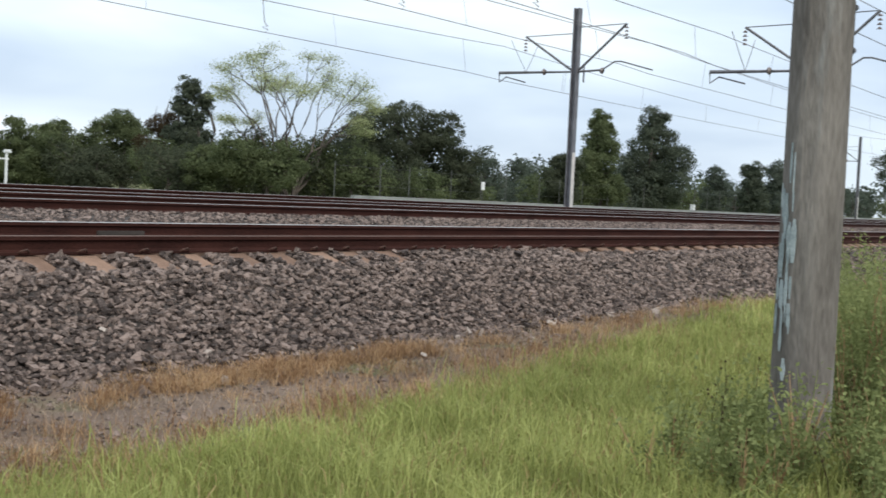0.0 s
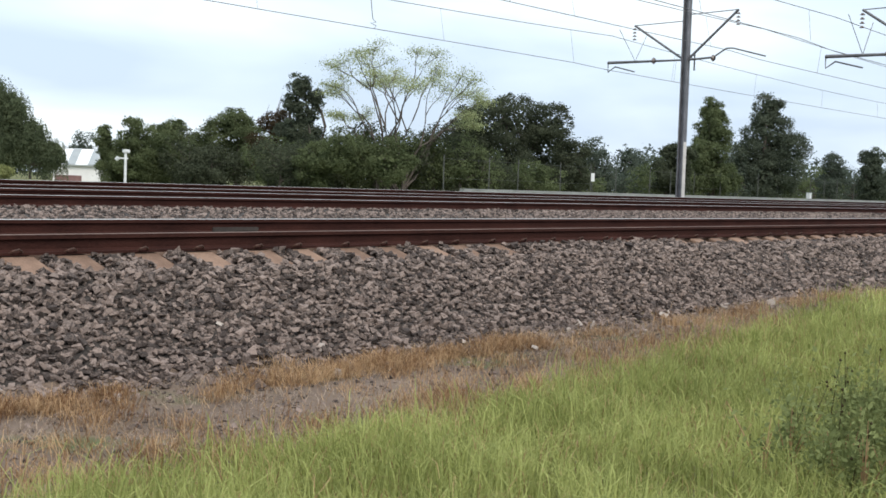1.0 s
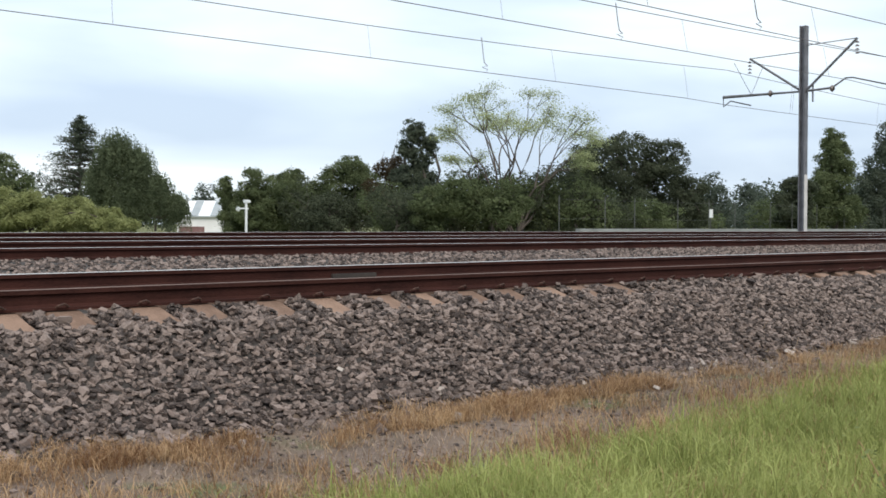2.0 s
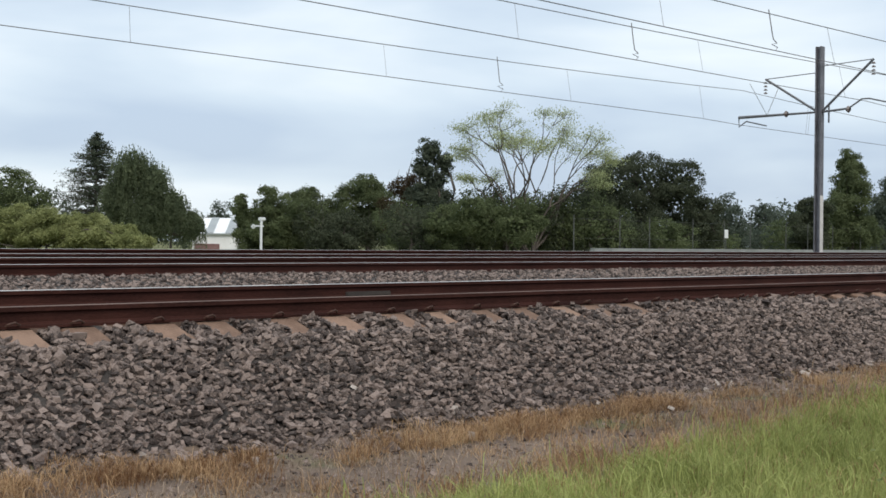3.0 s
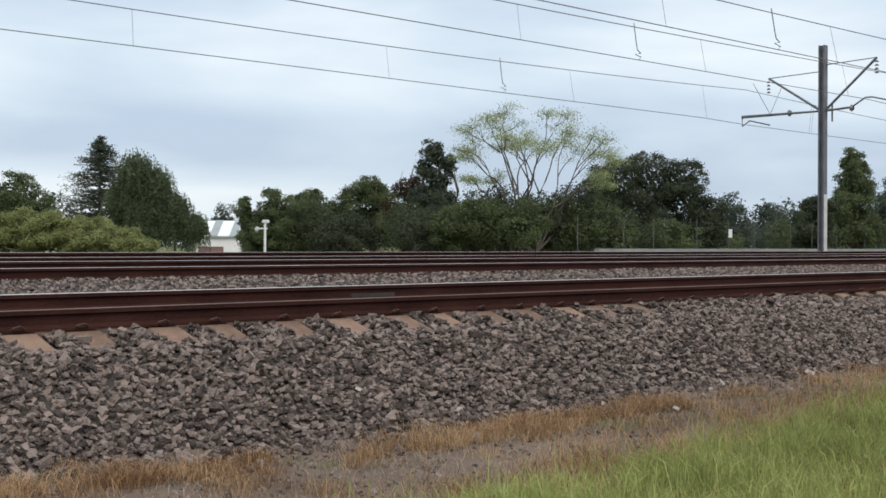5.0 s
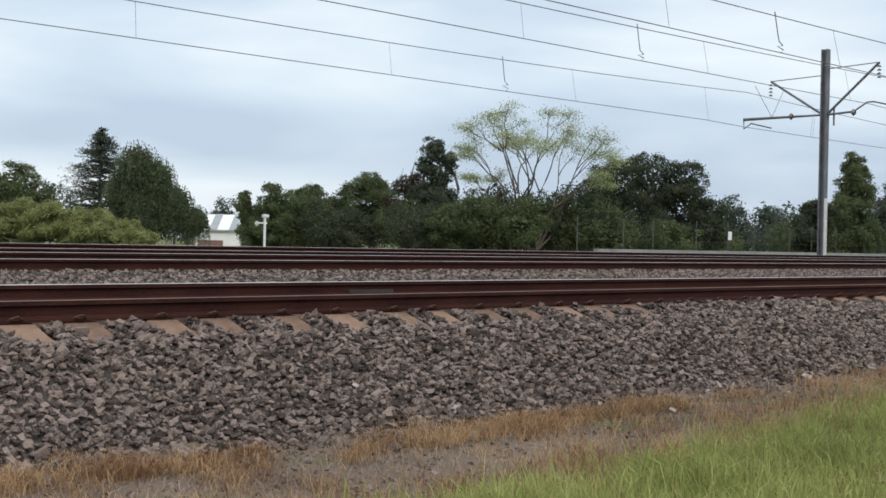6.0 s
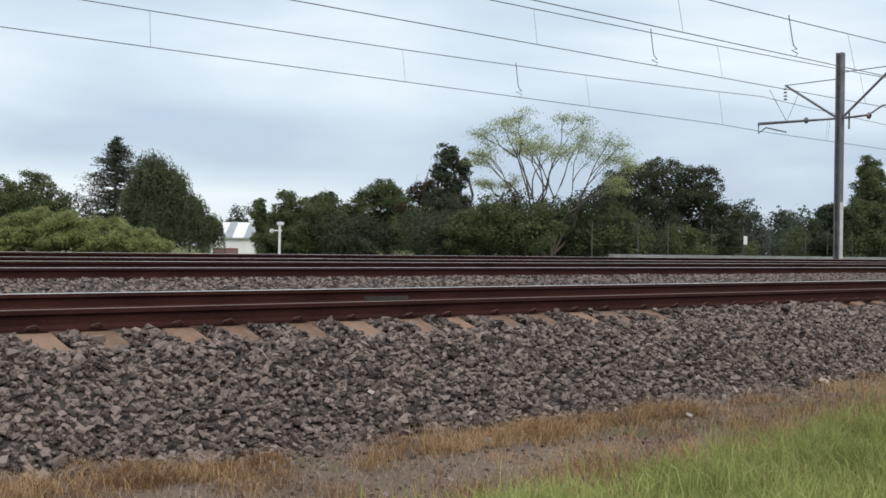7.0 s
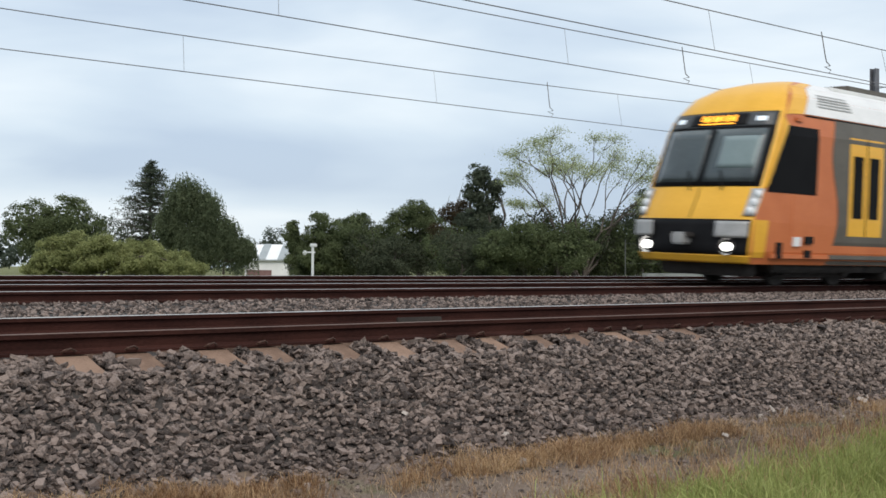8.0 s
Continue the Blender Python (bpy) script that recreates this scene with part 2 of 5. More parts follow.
def build_ground():
    xs = np.concatenate([[-3000, -800, -200, -60, -20, -8], np.arange(-4, 30, 0.5), np.arange(30, 80, 4), [90, 120, 200, 400, 1000, 3000]])
    ys = np.concatenate([[-3000, -800, -200, -50, -15, -6, -3], np.arange(-1.5, 6.0, 0.3), np.arange(6.0, 8.4, 0.1), np.arange(8.4, 30, 0.3),
                         [31, 36, 42, 50, 60, 80, 100, 200, 800, 3000]])
    X, Y = np.meshgrid(xs, ys, indexing="ij")
    Z = ground_z(X, Y)
    v = np.stack([X, Y, Z], -1).reshape(-1, 3)
    n = len(ys)
    i, j = np.meshgrid(np.arange(len(xs) - 1), np.arange(n - 1), indexing="ij")
    a = (i * n + j).ravel()
    q = np.stack([a, a + n, a + n + 1, a + 1], -1)
    me = mesh_of("ground", v, q, M["soil"])
    # the bed under the stones takes the colour with the gap shade
    me.materials.append(M["ballast_bed_shaded"])
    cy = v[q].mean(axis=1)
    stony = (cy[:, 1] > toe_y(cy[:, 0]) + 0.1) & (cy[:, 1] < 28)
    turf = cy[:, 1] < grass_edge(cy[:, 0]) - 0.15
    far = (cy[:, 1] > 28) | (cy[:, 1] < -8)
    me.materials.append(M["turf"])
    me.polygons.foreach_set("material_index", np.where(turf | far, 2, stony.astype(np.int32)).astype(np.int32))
    me.polygons.foreach_set("use_smooth", [True] * len(me.polygons))
    g = new("ground", me)
    tagged(g, "bare stony soil bank and railway ballast bed, darkened as shade between the stones", "ground", kind="structure")
    return g


ground = build_ground()


# ---------------------------------------------------------------- rails, sleepers
def rail_mesh(name, x0, x1, head):
    """Flat-bottom rail, head at z = 0, foot at -RAIL_H."""
    half = [(0.034, -0.004), (0.036, -0.036), (0.010, -0.050), (0.0085, -0.115), (0.030, -0.132), (0.066, -0.139), (0.066, -RAIL_H)]
    prof = [(0.026, 0.0)] + half
    ring = [(-a, b) for a, b in reversed(prof)] + prof
    n = len(ring)
    xs = [x0 + (x1 - x0) * i / 24 for i in range(25)]
    v = [(x, a, b) for x in xs for a, b in ring]
    q, mats = [], []
    for i in range(24):
        for k in range(n):
            k2 = (k + 1) % n
            q.append((i * n + k, i * n + k2, (i + 1) * n + k2, (i + 1) * n + k))
            ends = {k, k2}
            mats.append(1 if ends <= {n // 2 - 1, n // 2, n // 2 - 2, n // 2 + 1} else 0)
    me = mesh_of(name, v, q, M["rail_rust"])
    me.materials.append(M[head])
    me.polygons.foreach_set("material_index", mats)
    return me


SLEEPERS = [3.85, 4.35, 5.02, 5.51, 6.19, 6.77, 7.44, 7.94, 8.59, 9.13, 9.77, 10.3, 10.93]

ENDS = np.array(SLEEPERS + [11.53 + 0.6 * i for i in range(30)])


def sleeper_mesh():
    """Concrete sleeper, 2.5 m long: flat at the rail seats, its ends falling away, sides splayed, edges chamfered."""
    stations = [(-1.25, -0.125), (-1.235, -0.112), (-1.06, -0.075), (-0.80, 0.0), (0.80, 0.0), (1.06, -0.075), (1.235, -0.112), (1.25, -0.125)]
    ring = [(-0.15, -0.22), (-0.142, -0.014), (-0.128, 0.0), (0.128, 0.0), (0.142, -0.014), (0.15, -0.22)]
    v = [(x, y, (z + dz) if z > -0.1 else z) for y, dz in stations for x, z in ring]
    q = [(i * 6 + k, (i + 1) * 6 + k, (i + 1) * 6 + (k + 1) % 6, i * 6 + (k + 1) % 6) for i in range(7) for k in range(6)]
    q += [(0, 1, 4, 5), (1, 2, 3, 4), (47, 46, 43, 42), (46, 45, 44, 43)]
    return mesh_of("sleeper", v, q, M["sleeper"])


def clip_mesh():
    pts = [(-0.075, 0.03, 0.004), (-0.06, -0.01, 0.030), (-0.02, -0.03, 0.046), (0.015, -0.01, 0.030), (0.04, 0.025, 0.016), (0.06, 0.05, 0.018)]
    v, q = tube_arrays(pts, 0.009, 5)
    return mesh_of("rail_clip", v, q, M["clip"])


def build_track(index, near_y, za, zb):
    track = thing("railway_track", "rusty steel rails on stained sleepers in stone ballast", "railway track", "parallel tracks", kind="structure")
    for y, z in ((near_y, za), (near_y + GAUGE, zb)):
        child("rail", rail_mesh("rail", -120, 420, "rail_dull" if index == 0 and y == near_y else "rail_head"), track, "rust-brown rail with a polished head", at=pose(0, y, z))
    sm, cm = SLEEPER_ME, CLIP_ME
    lean = math.degrees(math.atan2(zb - za, GAUGE))
    if index == 0:
        spots = [1.45, 2.05, 2.65, 3.25] + SLEEPERS + [11.53 + 0.6 * i for i in range(75)]
    else:
        spots = [3.0 + 0.6 * i for i in range(70 if index < 3 else 40)]
    mid_y, mid_z = near_y + GAUGE / 2, (za + zb) / 2 - RAIL_H - 0.006
    for x in spots:
        turn = random.uniform(-1.2, 1.2) if index == 0 else random.uniform(-0.6, 0.6)
        s = child("sleeper", sm, track, at=pose(x, mid_y, mid_z, lean, 0, turn))
        if index == 0 and x < 24:
            child("rail_clip", cm, s, at=pose(0, -GAUGE / 2 - 0.075, 0.012))
    return track


SLEEPER_ME, CLIP_ME = sleeper_mesh(), clip_mesh()
for k, (ty, za, zb) in enumerate(TRACKS):
    build_track(k, ty, za, zb)


# ---------------------------------------------------------------- stones
def stone_templates(count, rng):
    """Angular crushed-stone shapes: hulls of a few corners in a flattish block, as (places, triangles)."""
    out = []
    for _ in range(count):
        bm = bmesh.new()
        dims = np.array([rng.uniform(1.0, 1.5), rng.uniform(0.7, 1.05), rng.uniform(0.42, 0.75)])
        for k in range(8):
            corner = np.array([(k & 1) * 2 - 1, (k >> 1 & 1) * 2 - 1, (k >> 2) * 2 - 1]) * rng.uniform(0.35, 1.0, 3)
            bm.verts.new(corner * dims)
        bmesh.ops.convex_hull(bm, input=bm.verts[:])
        bmesh.ops.delete(bm, geom=[v for v in bm.verts if not v.link_faces], context="VERTS")
        bmesh.ops.triangulate(bm, faces=bm.faces[:])
        bm.verts.index_update()
        out.append((np.array([v.co[:] for v in bm.verts]), np.array([[v.index for v in f.verts] for f in bm.faces])))
        bm.free()
    return out


def rotations(n, rng):
    q = rng.normal(size=(n, 4))
    q /= np.linalg.norm(q, axis=1, keepdims=True)
    w, x, y, z = q.T
    return np.stack([1 - 2 * (y * y + z * z), 2 * (x * y - z * w), 2 * (x * z + y * w), 2 * (x * y + z * w), 1 - 2 * (x * x + z * z),
                     2 * (y * z - x * w), 2 * (x * z - y * w), 2 * (y * z + x * w), 1 - 2 * (x * x + y * y)], -1).reshape(-1, 3, 3)


def lying(n, rng, tilt=0.55):
    """Turns about the vertical with a random tilt, as stones lie on their flat sides."""
    a = rng.uniform(0, 2 * np.pi, n)
    t = rng.normal(size=(n, 2)) * tilt
    z = np.stack([t[:, 0], t[:, 1], np.ones(n)], -1)
    z /= np.linalg.norm(z, axis=1, keepdims=True)
    x = np.stack([np.cos(a), np.sin(a), np.zeros(n)], -1)
    x = x - z * (x * z).sum(1, keepdims=True)
    x /= np.linalg.norm(x, axis=1, keepdims=True)
    return np.stack([x, np.cross(z, x), z], -1)


def scatter_stones(centres, sizes, rng):
    temps = stone_templates(28, rng)
    pick = rng.integers(0, len(temps), len(centres))
    R = lying(len(centres), rng)
    chunks = []
    for k, (tv, tf) in enumerate(temps):
        m = pick == k
        n = int(m.sum())
        if n:
            v = np.einsum("nij,nkj->nki", R[m], tv[None] * sizes[m][:, None, None]) + centres[m][:, None]
            chunks.append((v.reshape(-1, 3), (tf[None] + (np.arange(n) * len(tv))[:, None, None]).reshape(-1, 3)))
    return join(chunks)


def build_ballast():
    rng = np.random.default_rng(5)
    ballast = thing("ballast", "heaped grey crushed-stone ballast of the embankment shoulder", "ballast", kind="structure")
    chunks = []
    # shoulder of the nearest track, finer further away
    for x0, x1, per in ((15, 26, 430), (26, 60, 110), (-9, 2, 130)):
        n = int((x1 - x0) * 1.5 * per)
        x = rng.uniform(x0, x1, n)
        t = rng.uniform(0, 1, n)
        y = toe_y(x) - 0.12 + t * (8.32 - toe_y(x))
        size = (0.017 + 0.023 * rng.uniform(0, 1, n) ** 1.7) * (1.0 if x0 < 15 else 1.3)
        z = ground_z(x, y) + size * rng.uniform(-0.2, 0.75, n) + 0.012 * np.sin(x * 7) * np.sin(y * 9 + x)
        z = z + 0.03 * (y > 7.98)
        gap = np.abs(x[:, None] - ENDS[None]).min(axis=1)
        keep = (y < 7.98) | (gap > 0.17) | ((x > 11.5) & (rng.random(len(x)) < 0.85))
        chunks.append((np.stack([x, y, z], -1)[keep], size[keep]))
    # stones that lie beside one another in two courses, with chips among them
    for pitch, lift, small, large, skip in ((0.052, 0.60, 0.023, 0.034, 0.30), (0.047, -0.15, 0.022, 0.035, 0.22), (0.085, 1.05, 0.020, 0.040, 0.35)):
        gx, gy = np.meshgrid(np.arange(2, 15, pitch), np.arange(6.5, 8.36, pitch * 0.86), indexing="ij")
        x = (gx + rng.uniform(-0.4, 0.4, gx.shape) * pitch).ravel()
        y = (gy + rng.uniform(-0.4, 0.4, gy.shape) * pitch).ravel()
        gap = np.abs(x[:, None] - ENDS[None]).min(axis=1)
        keep = (y > toe_y(x) - (0.12 + 0.14 * (x < 6)) * rng.uniform(0, 1, len(x))) & ((y < 7.98) | (gap > 0.17) | ((x > 11.5) & (rng.random(len(x)) < 0.85))) & (rng.random(len(x)) > skip)
        x, y = x[keep], y[keep]
        size = rng.uniform(small, large, len(x)) * rng.uniform(0.85, 1.15, len(x))
        chunks.append((np.stack([x, y, ground_z(x, y) + size * (lift + rng.uniform(-0.35, 0.5, len(x))) + 0.05 * (y > 7.98)], -1), size))
    # cess between the tracks
    for x0, x1, ya, yb, per in ((2, 36, 10.3, 14.0, 105), (36, 80, 10.3, 14.0, 45), (4, 36, 16.5, 18.2, 45), (3, 16, 8.18, 8.38, 300)):
        n = int((x1 - x0) * (yb - ya) * per)
        x, y = rng.uniform(x0, x1, n), rng.uniform(ya, yb, n)
        size = rng.uniform(0.018, 0.036, n)
        chunks.append((np.stack([x, y, ground_z(x, y) + size * 0.4], -1), size))
    n = 11000
    x = rng.uniform(1.5, 19, n)
    y = grass_edge(x) - 0.2 + rng.uniform(0, 1, n) ** 0.7 * (toe_y(x) - grass_edge(x) + 0.3)
    size = 0.005 + 0.02 * rng.uniform(0, 1, n) ** 4
    chunks.append((np.stack([x, y, ground_z(x, y) + size * 0.2], -1), size))
    c = np.concatenate([a for a, _ in chunks])
    s = np.concatenate([b for _, b in chunks])
    v, f = scatter_stones(c, s, rng)
    me = mesh_of("ballast_heap", v, f, M["ballast"])
    child("ballast_heap", me, ballast, "loose grey and brownish crushed stones", kind="stuff")
    # single stones along the foot of the bank
    temps = stone_templates(6, rng)
    meshes = [mesh_of("stone", v, f, M["ballast"]) for v, f in temps]
    pale = [mesh_of("stone", v, f, M["pale_stone"]) for v, f in temps]
    for i in range(220):
        x = float(rng.uniform(2.8, 18))
        off = float(rng.uniform(-0.55, 0.15))
        y = float(toe_y(x)) + off
        size = float(rng.uniform(0.022, 0.05))
        m = pose(x, y, float(ground_z(x, y)) + size * 0.45, *[float(a) for a in rng.uniform(0, 360, 3)]) @ Matrix.Diagonal((size, size, size * 0.8, 1))
        use = pale if rng.random() < 0.13 else meshes
        child("stone", use[int(rng.integers(6))], ballast, at=m)
    for k in range(84):
        x = 13.4 + 0.1 * k + float(rng.uniform(-0.1, 0.1))
        y = float(toe_y(x)) - 0.02 + float(rng.uniform(-0.05, 0.05))
        size = float(rng.uniform(0.022, 0.046))
        child("stone", pale[k % 6], ballast, at=pose(x, y, float(ground_z(x, y)) + size * 0.55, 0, 0, float(rng.uniform(0, 360))) @ Matrix.Diagonal((size * 1.5, size, size * 0.7, 1)))
    for x, y, size in ((6.05, 7.22, 0.045), (11.98, 6.74, 0.085), (8.6, 6.08, 0.05), (8.4, 6.72, 0.05)):
        m = pose(x, y, float(ground_z(x, y)) + size * 0.6, 20, 10, 40) @ Matrix.Diagonal((size * 1.3, size, size * 0.7, 1))
        child("stone", pale[0], ballast, "pale pinkish stone", at=m)


build_ballast()


# ---------------------------------------------------------------- grass
def blades(x, y, z, length, width, lean, rng, droop=0.5):
    """Tapered bent blades: five vertices and three triangles each."""
    n = len(x)
    a = rng.uniform(0, 2 * np.pi, n)
    side = np.stack([np.cos(a), np.sin(a), np.zeros(n)], -1)
    b = rng.uniform(0, 2 * np.pi, n)
    fall = np.stack([np.cos(b), np.sin(b), np.zeros(n)], -1) * (lean * rng.uniform(0.2, 1.0, n))[:, None]
    p0 = np.stack([x, y, z], -1)
    up = np.array([0, 0, 1.0])
    mid = p0 + (up * 0.6 + fall * 0.35) * length[:, None]
    tip = p0 + (up * (1 - droop * 0.35 * lean[:, None]) + fall) * length[:, None]
    w = width[:, None] * 0.5
    v = np.stack([p0 - side * w, p0 + side * w, mid + side * w * 0.75, mid - side * w * 0.75, tip], 1).reshape(-1, 3)
    o = (np.arange(n) * 5)[:, None]
    f = np.concatenate([o + np.array([[0, 1, 2]]), o + np.array([[0, 2, 3]]), o + np.array([[3, 2, 4]])])
    return v, f


def build_grass():
    rng = np.random.default_rng(11)
    chunks = []
    for x0, x1, ya, per, wide in ((1.5, 5, 1.2, 3800, 0.0055), (5, 9, 0.8, 3300, 0.0062), (9, 14, 0.3, 2000, 0.0083), (14, 28, -1, 700, 0.014), (28, 70, -3, 90, 0.03)):
        n = int((x1 - x0) * 4.0 * per * 0.62)
        x = rng.uniform(x0, x1, n)
        y = ya + rng.uniform(0, 1, n) * (grass_edge(x) - ya)
        clump = 0.5 + 0.5 * np.sin(x * 5.1 + 2 * np.sin(y * 3.3)) * np.sin(y * 4.7 + x)
        edge = np.clip((grass_edge(x) - y) / 0.7, 0, 1)
        fade = np.clip((x - 1.4) / 1.6, 0.12, 1) * np.clip((y - ya) / 0.6, 0.12, 1)  # thins out round the viewer
        keep = rng.random(n) < (0.35 + 0.65 * edge) * fade
        x, y, clump, edge = x[keep], y[keep], clump[keep], edge[keep]
        L = (0.10 + 0.20 * rng.uniform(0, 1, len(x)) ** 1.5) * (0.5 + 0.55 * edge) * (0.65 + 0.7 * clump)
        chunks.append(blades(x, y, ground_z(x, y) - 0.01, L, np.full(len(x), wide) * rng.uniform(0.6, 1.5, len(x)), rng.uniform(0.25, 1.5, len(x)), rng))
    # the rest of the bank round the viewer, thinner
    for x0, x1, y0, y1, n in ((-9, 1.5, -6, 4.0, 9000), (1.5, 14, -6, 1.0, 7000)):
        x, y = rng.uniform(x0, x1, n), rng.uniform(y0, y1, n)
        ok = x * x + y * y > 0.25
        x, y = x[ok], y[ok]
        chunks.append(blades(x, y, ground_z(x, y) - 0.01, rng.uniform(0.10, 0.26, len(x)), np.full(len(x), 0.012), rng.uniform(0.3, 1.5, len(x)), rng))
    # taller arching stalks
    n = 3200
    x = rng.uniform(1.8, 17, n)
    y = 0.8 + rng.uniform(0, 1, n) * (grass_edge(x) - 0.8)
    chunks.append(blades(x, y, ground_z(x, y), rng.uniform(0.25, 0.42, n), np.full(n, 0.006), rng.uniform(0.5, 1.6, n), rng, 0.9))
    v, f = join(chunks)
    me = mesh_of("grass", v, f, M["grass"])
    tagged(new("grass", me), "long green grass on the bank beside the ballast", "grass", kind="stuff")
    chunks = []
    # straw-coloured tufts along the foot of the stones
    for k in range(1250):
        x = rng.uniform(2.5, 26)
        y = toe_y(x) - 0.47 + rng.normal(0, 0.13) if k % 5 < 3 else rng.uniform(grass_edge(x) - 0.3, toe_y(x))
        if math.sin(x * 2.1 + 0.6) + 0.6 * math.sin(x * 5.3) < -0.35 and k % 4:
            continue
        if x > 8.8 and k % 6:
            continue
        m = int(rng.integers(30, 120))
        bx, by = x + rng.normal(0, 0.085, m), y + rng.normal(0, 0.06, m)
        chunks.append(blades(bx, by, ground_z(bx, by) - 0.01, rng.uniform(0.04, 0.19, m) * rng.uniform(0.6, 1.3), np.full(m, 0.004), rng.uniform(0.5, 2.2, m), rng, 0.8))
    n = 7000
    x = rng.uniform(2.5, 13, n)
    y = grass_edge(x) + rng.normal(-0.05, 0.45, n)
    chunks.append(blades(x, y, ground_z(x, y) - 0.01, rng.uniform(0.05, 0.2, n), np.full(n, 0.0042), rng.uniform(0.4, 2.2, n), rng))
    # dead blades among the green
    n = 9000
    x = rng.uniform(1.8, 18, n)
    y = 0.6 + rng.uniform(0, 1, n) * (grass_edge(x) - 0.6)
    chunks.append(blades(x, y, ground_z(x, y), rng.uniform(0.12, 0.3, n), np.full(n, 0.0045), rng.uniform(0.4, 1.8, n), rng, 0.9))
    v, f = join(chunks)
    tagged(new("dry_grass", mesh_of("dry_grass", v, f, M["straw"])), "dead straw-brown grass tufts along the stones", "dry grass", kind="stuff")

    # flattened straw litter in patches over the bare strip
    n = 60000
    x = rng.uniform(2.5, 22, n)
    y = grass_edge(x) - 0.25 + rng.uniform(0, 1, n) * (toe_y(x) - grass_edge(x) + 0.2)
    thick = 0.5 + 0.5 * np.sin(x * 2.3 + 1.7 * np.sin(y * 4.1)) * np.sin(y * 5.2 + 0.8 * x)
    ok = rng.random(n) < 0.08 + 0.7 * thick ** 2
    x, y = x[ok], y[ok]
    v, f = blades(x, y, ground_z(x, y) - 0.004, rng.uniform(0.03, 0.10, len(x)), np.full(len(x), 0.004), rng.uniform(1.2, 3.2, len(x)), rng, 1.0)
    tagged(new("straw_litter", mesh_of("straw_litter", v, f, M["litter"])), "pale flattened straw on bare soil beside the ballast", "dry grass", kind="stuff")


build_grass()


# ---------------------------------------------------------------- trees
def leaf_arrays(centres, size, rng, flat=0.4, hang=0.0, out=None):
    """One folded leaf spray per centre; with out, the sprays mostly face outwards."""
    n = len(centres)
    R = rotations(n, rng)
    a, b = R[:, :, 0], R[:, :, 1]
    if out is not None:
        up = out + rng.normal(size=(n, 3)) * 0.75 + np.array([0, 0, 0.25])
        up /= np.linalg.norm(up, axis=1, keepdims=True)
        a = np.cross(up, a)
        a /= np.linalg.norm(a, axis=1, keepdims=True) + 1e-9
        b = np.cross(up, a)
    else:
        b = b * np.array([1, 1, 1 - flat])
    if hang:
        a = a * (1 - hang) + np.array([0, 0, -1.0]) * hang
    s = (size * rng.uniform(0.6, 1.35, n))[:, None]
    c = centres
    v = np.stack([c - a * s, c + b * s * 0.6, c + a * s, c - b * s * 0.6], 1).reshape(-1, 3)
    o = (np.arange(n) * 4)[:, None]
    return v, o + np.array([[0, 1, 2, 3]])


def crown_lumps(blobs, rng, lump=0.30, rough=1.0):
    """Leafy masses spread over the skin of each crown ellipsoid: (centre, radius, outward direction)."""
    B = np.array(blobs, float)
    out = []
    for i, b in enumerate(B):
        c, r = b[:3], b[3:]
        size = lump * float(np.prod(r)) ** (1 / 3)
        m = max(10, int(7.0 / lump ** 2 * 0.30))
        k = np.arange(m) + 0.5
        h = 1 - 2 * k / m
        a = k * 2.399963 + rng.uniform(0, 6.28)
        d = np.stack([np.cos(a) * np.sqrt(1 - h * h), np.sin(a) * np.sqrt(1 - h * h), h], -1) + rng.normal(size=(m, 3)) * 0.30
        d /= np.linalg.norm(d, axis=1, keepdims=True)
        for v in d:
            p = c + v * r * (1 - lump * 0.8) * (1 + rough * rng.uniform(-0.20, 0.14))
            inside = [j for j, q in enumerate(B) if j != i and (((p - q[:3]) / q[3:]) ** 2).sum() < 0.42]
            if inside or p[2] < 0.1:
                continue
            out.append((p, size * rng.uniform(0.55, 1.5), v))
    return out


def crown_points(lumps, count, rng):
    """Leaf places over the outer sides of the lumps, and their outward directions."""
    w = np.array([r for _, r, _ in lumps]) ** 2
    n = rng.poisson(count * w / w.sum())
    c = np.repeat(np.array([p for p, _, _ in lumps]), n, axis=0)
    r = np.repeat(np.array([q for _, q, _ in lumps]), n)[:, None]
    o = np.repeat(np.array([v for _, _, v in lumps]), n, axis=0)
    d = rng.normal(size=c.shape) + o * 0.75 + np.array([0, 0, 0.35])
    d /= np.linalg.norm(d, axis=1, keepdims=True)
    reach = np.clip(rng.normal(0.84, 0.22, (len(c), 1)), 0.2, 1.5)
    p = c + d * r * reach * np.array([1.1, 1.1, 0.85])
    ok = p[:, 2] > 0.05
    return p[ok], d[ok]


def inner_points(blobs, count, rng):
    """Leaf places deep inside the crown masses, where the foliage is dense and dark."""
    B = np.array(blobs, float)
    pick = rng.integers(0, len(B), count)
    d = rng.normal(size=(count, 3))
    d /= np.linalg.norm(d, axis=1, keepdims=True)
    p = B[pick, :3] + d * B[pick, 3:] * (0.72 * rng.random((count, 1)) ** 0.4)
    return p[p[:, 2] > 0.1], d[p[:, 2] > 0.1]


def crown_faces(lumps, blobs, count, size, rng, dense=True):
    p, o = crown_points(lumps, count, rng)
    chunks = [leaf_arrays(p, size, rng, out=o)]
    if dense:
        p, o = inner_points(blobs, count // 9, rng)
        chunks.append(leaf_arrays(p, size * 2.2, rng, out=o))
    return join(chunks)


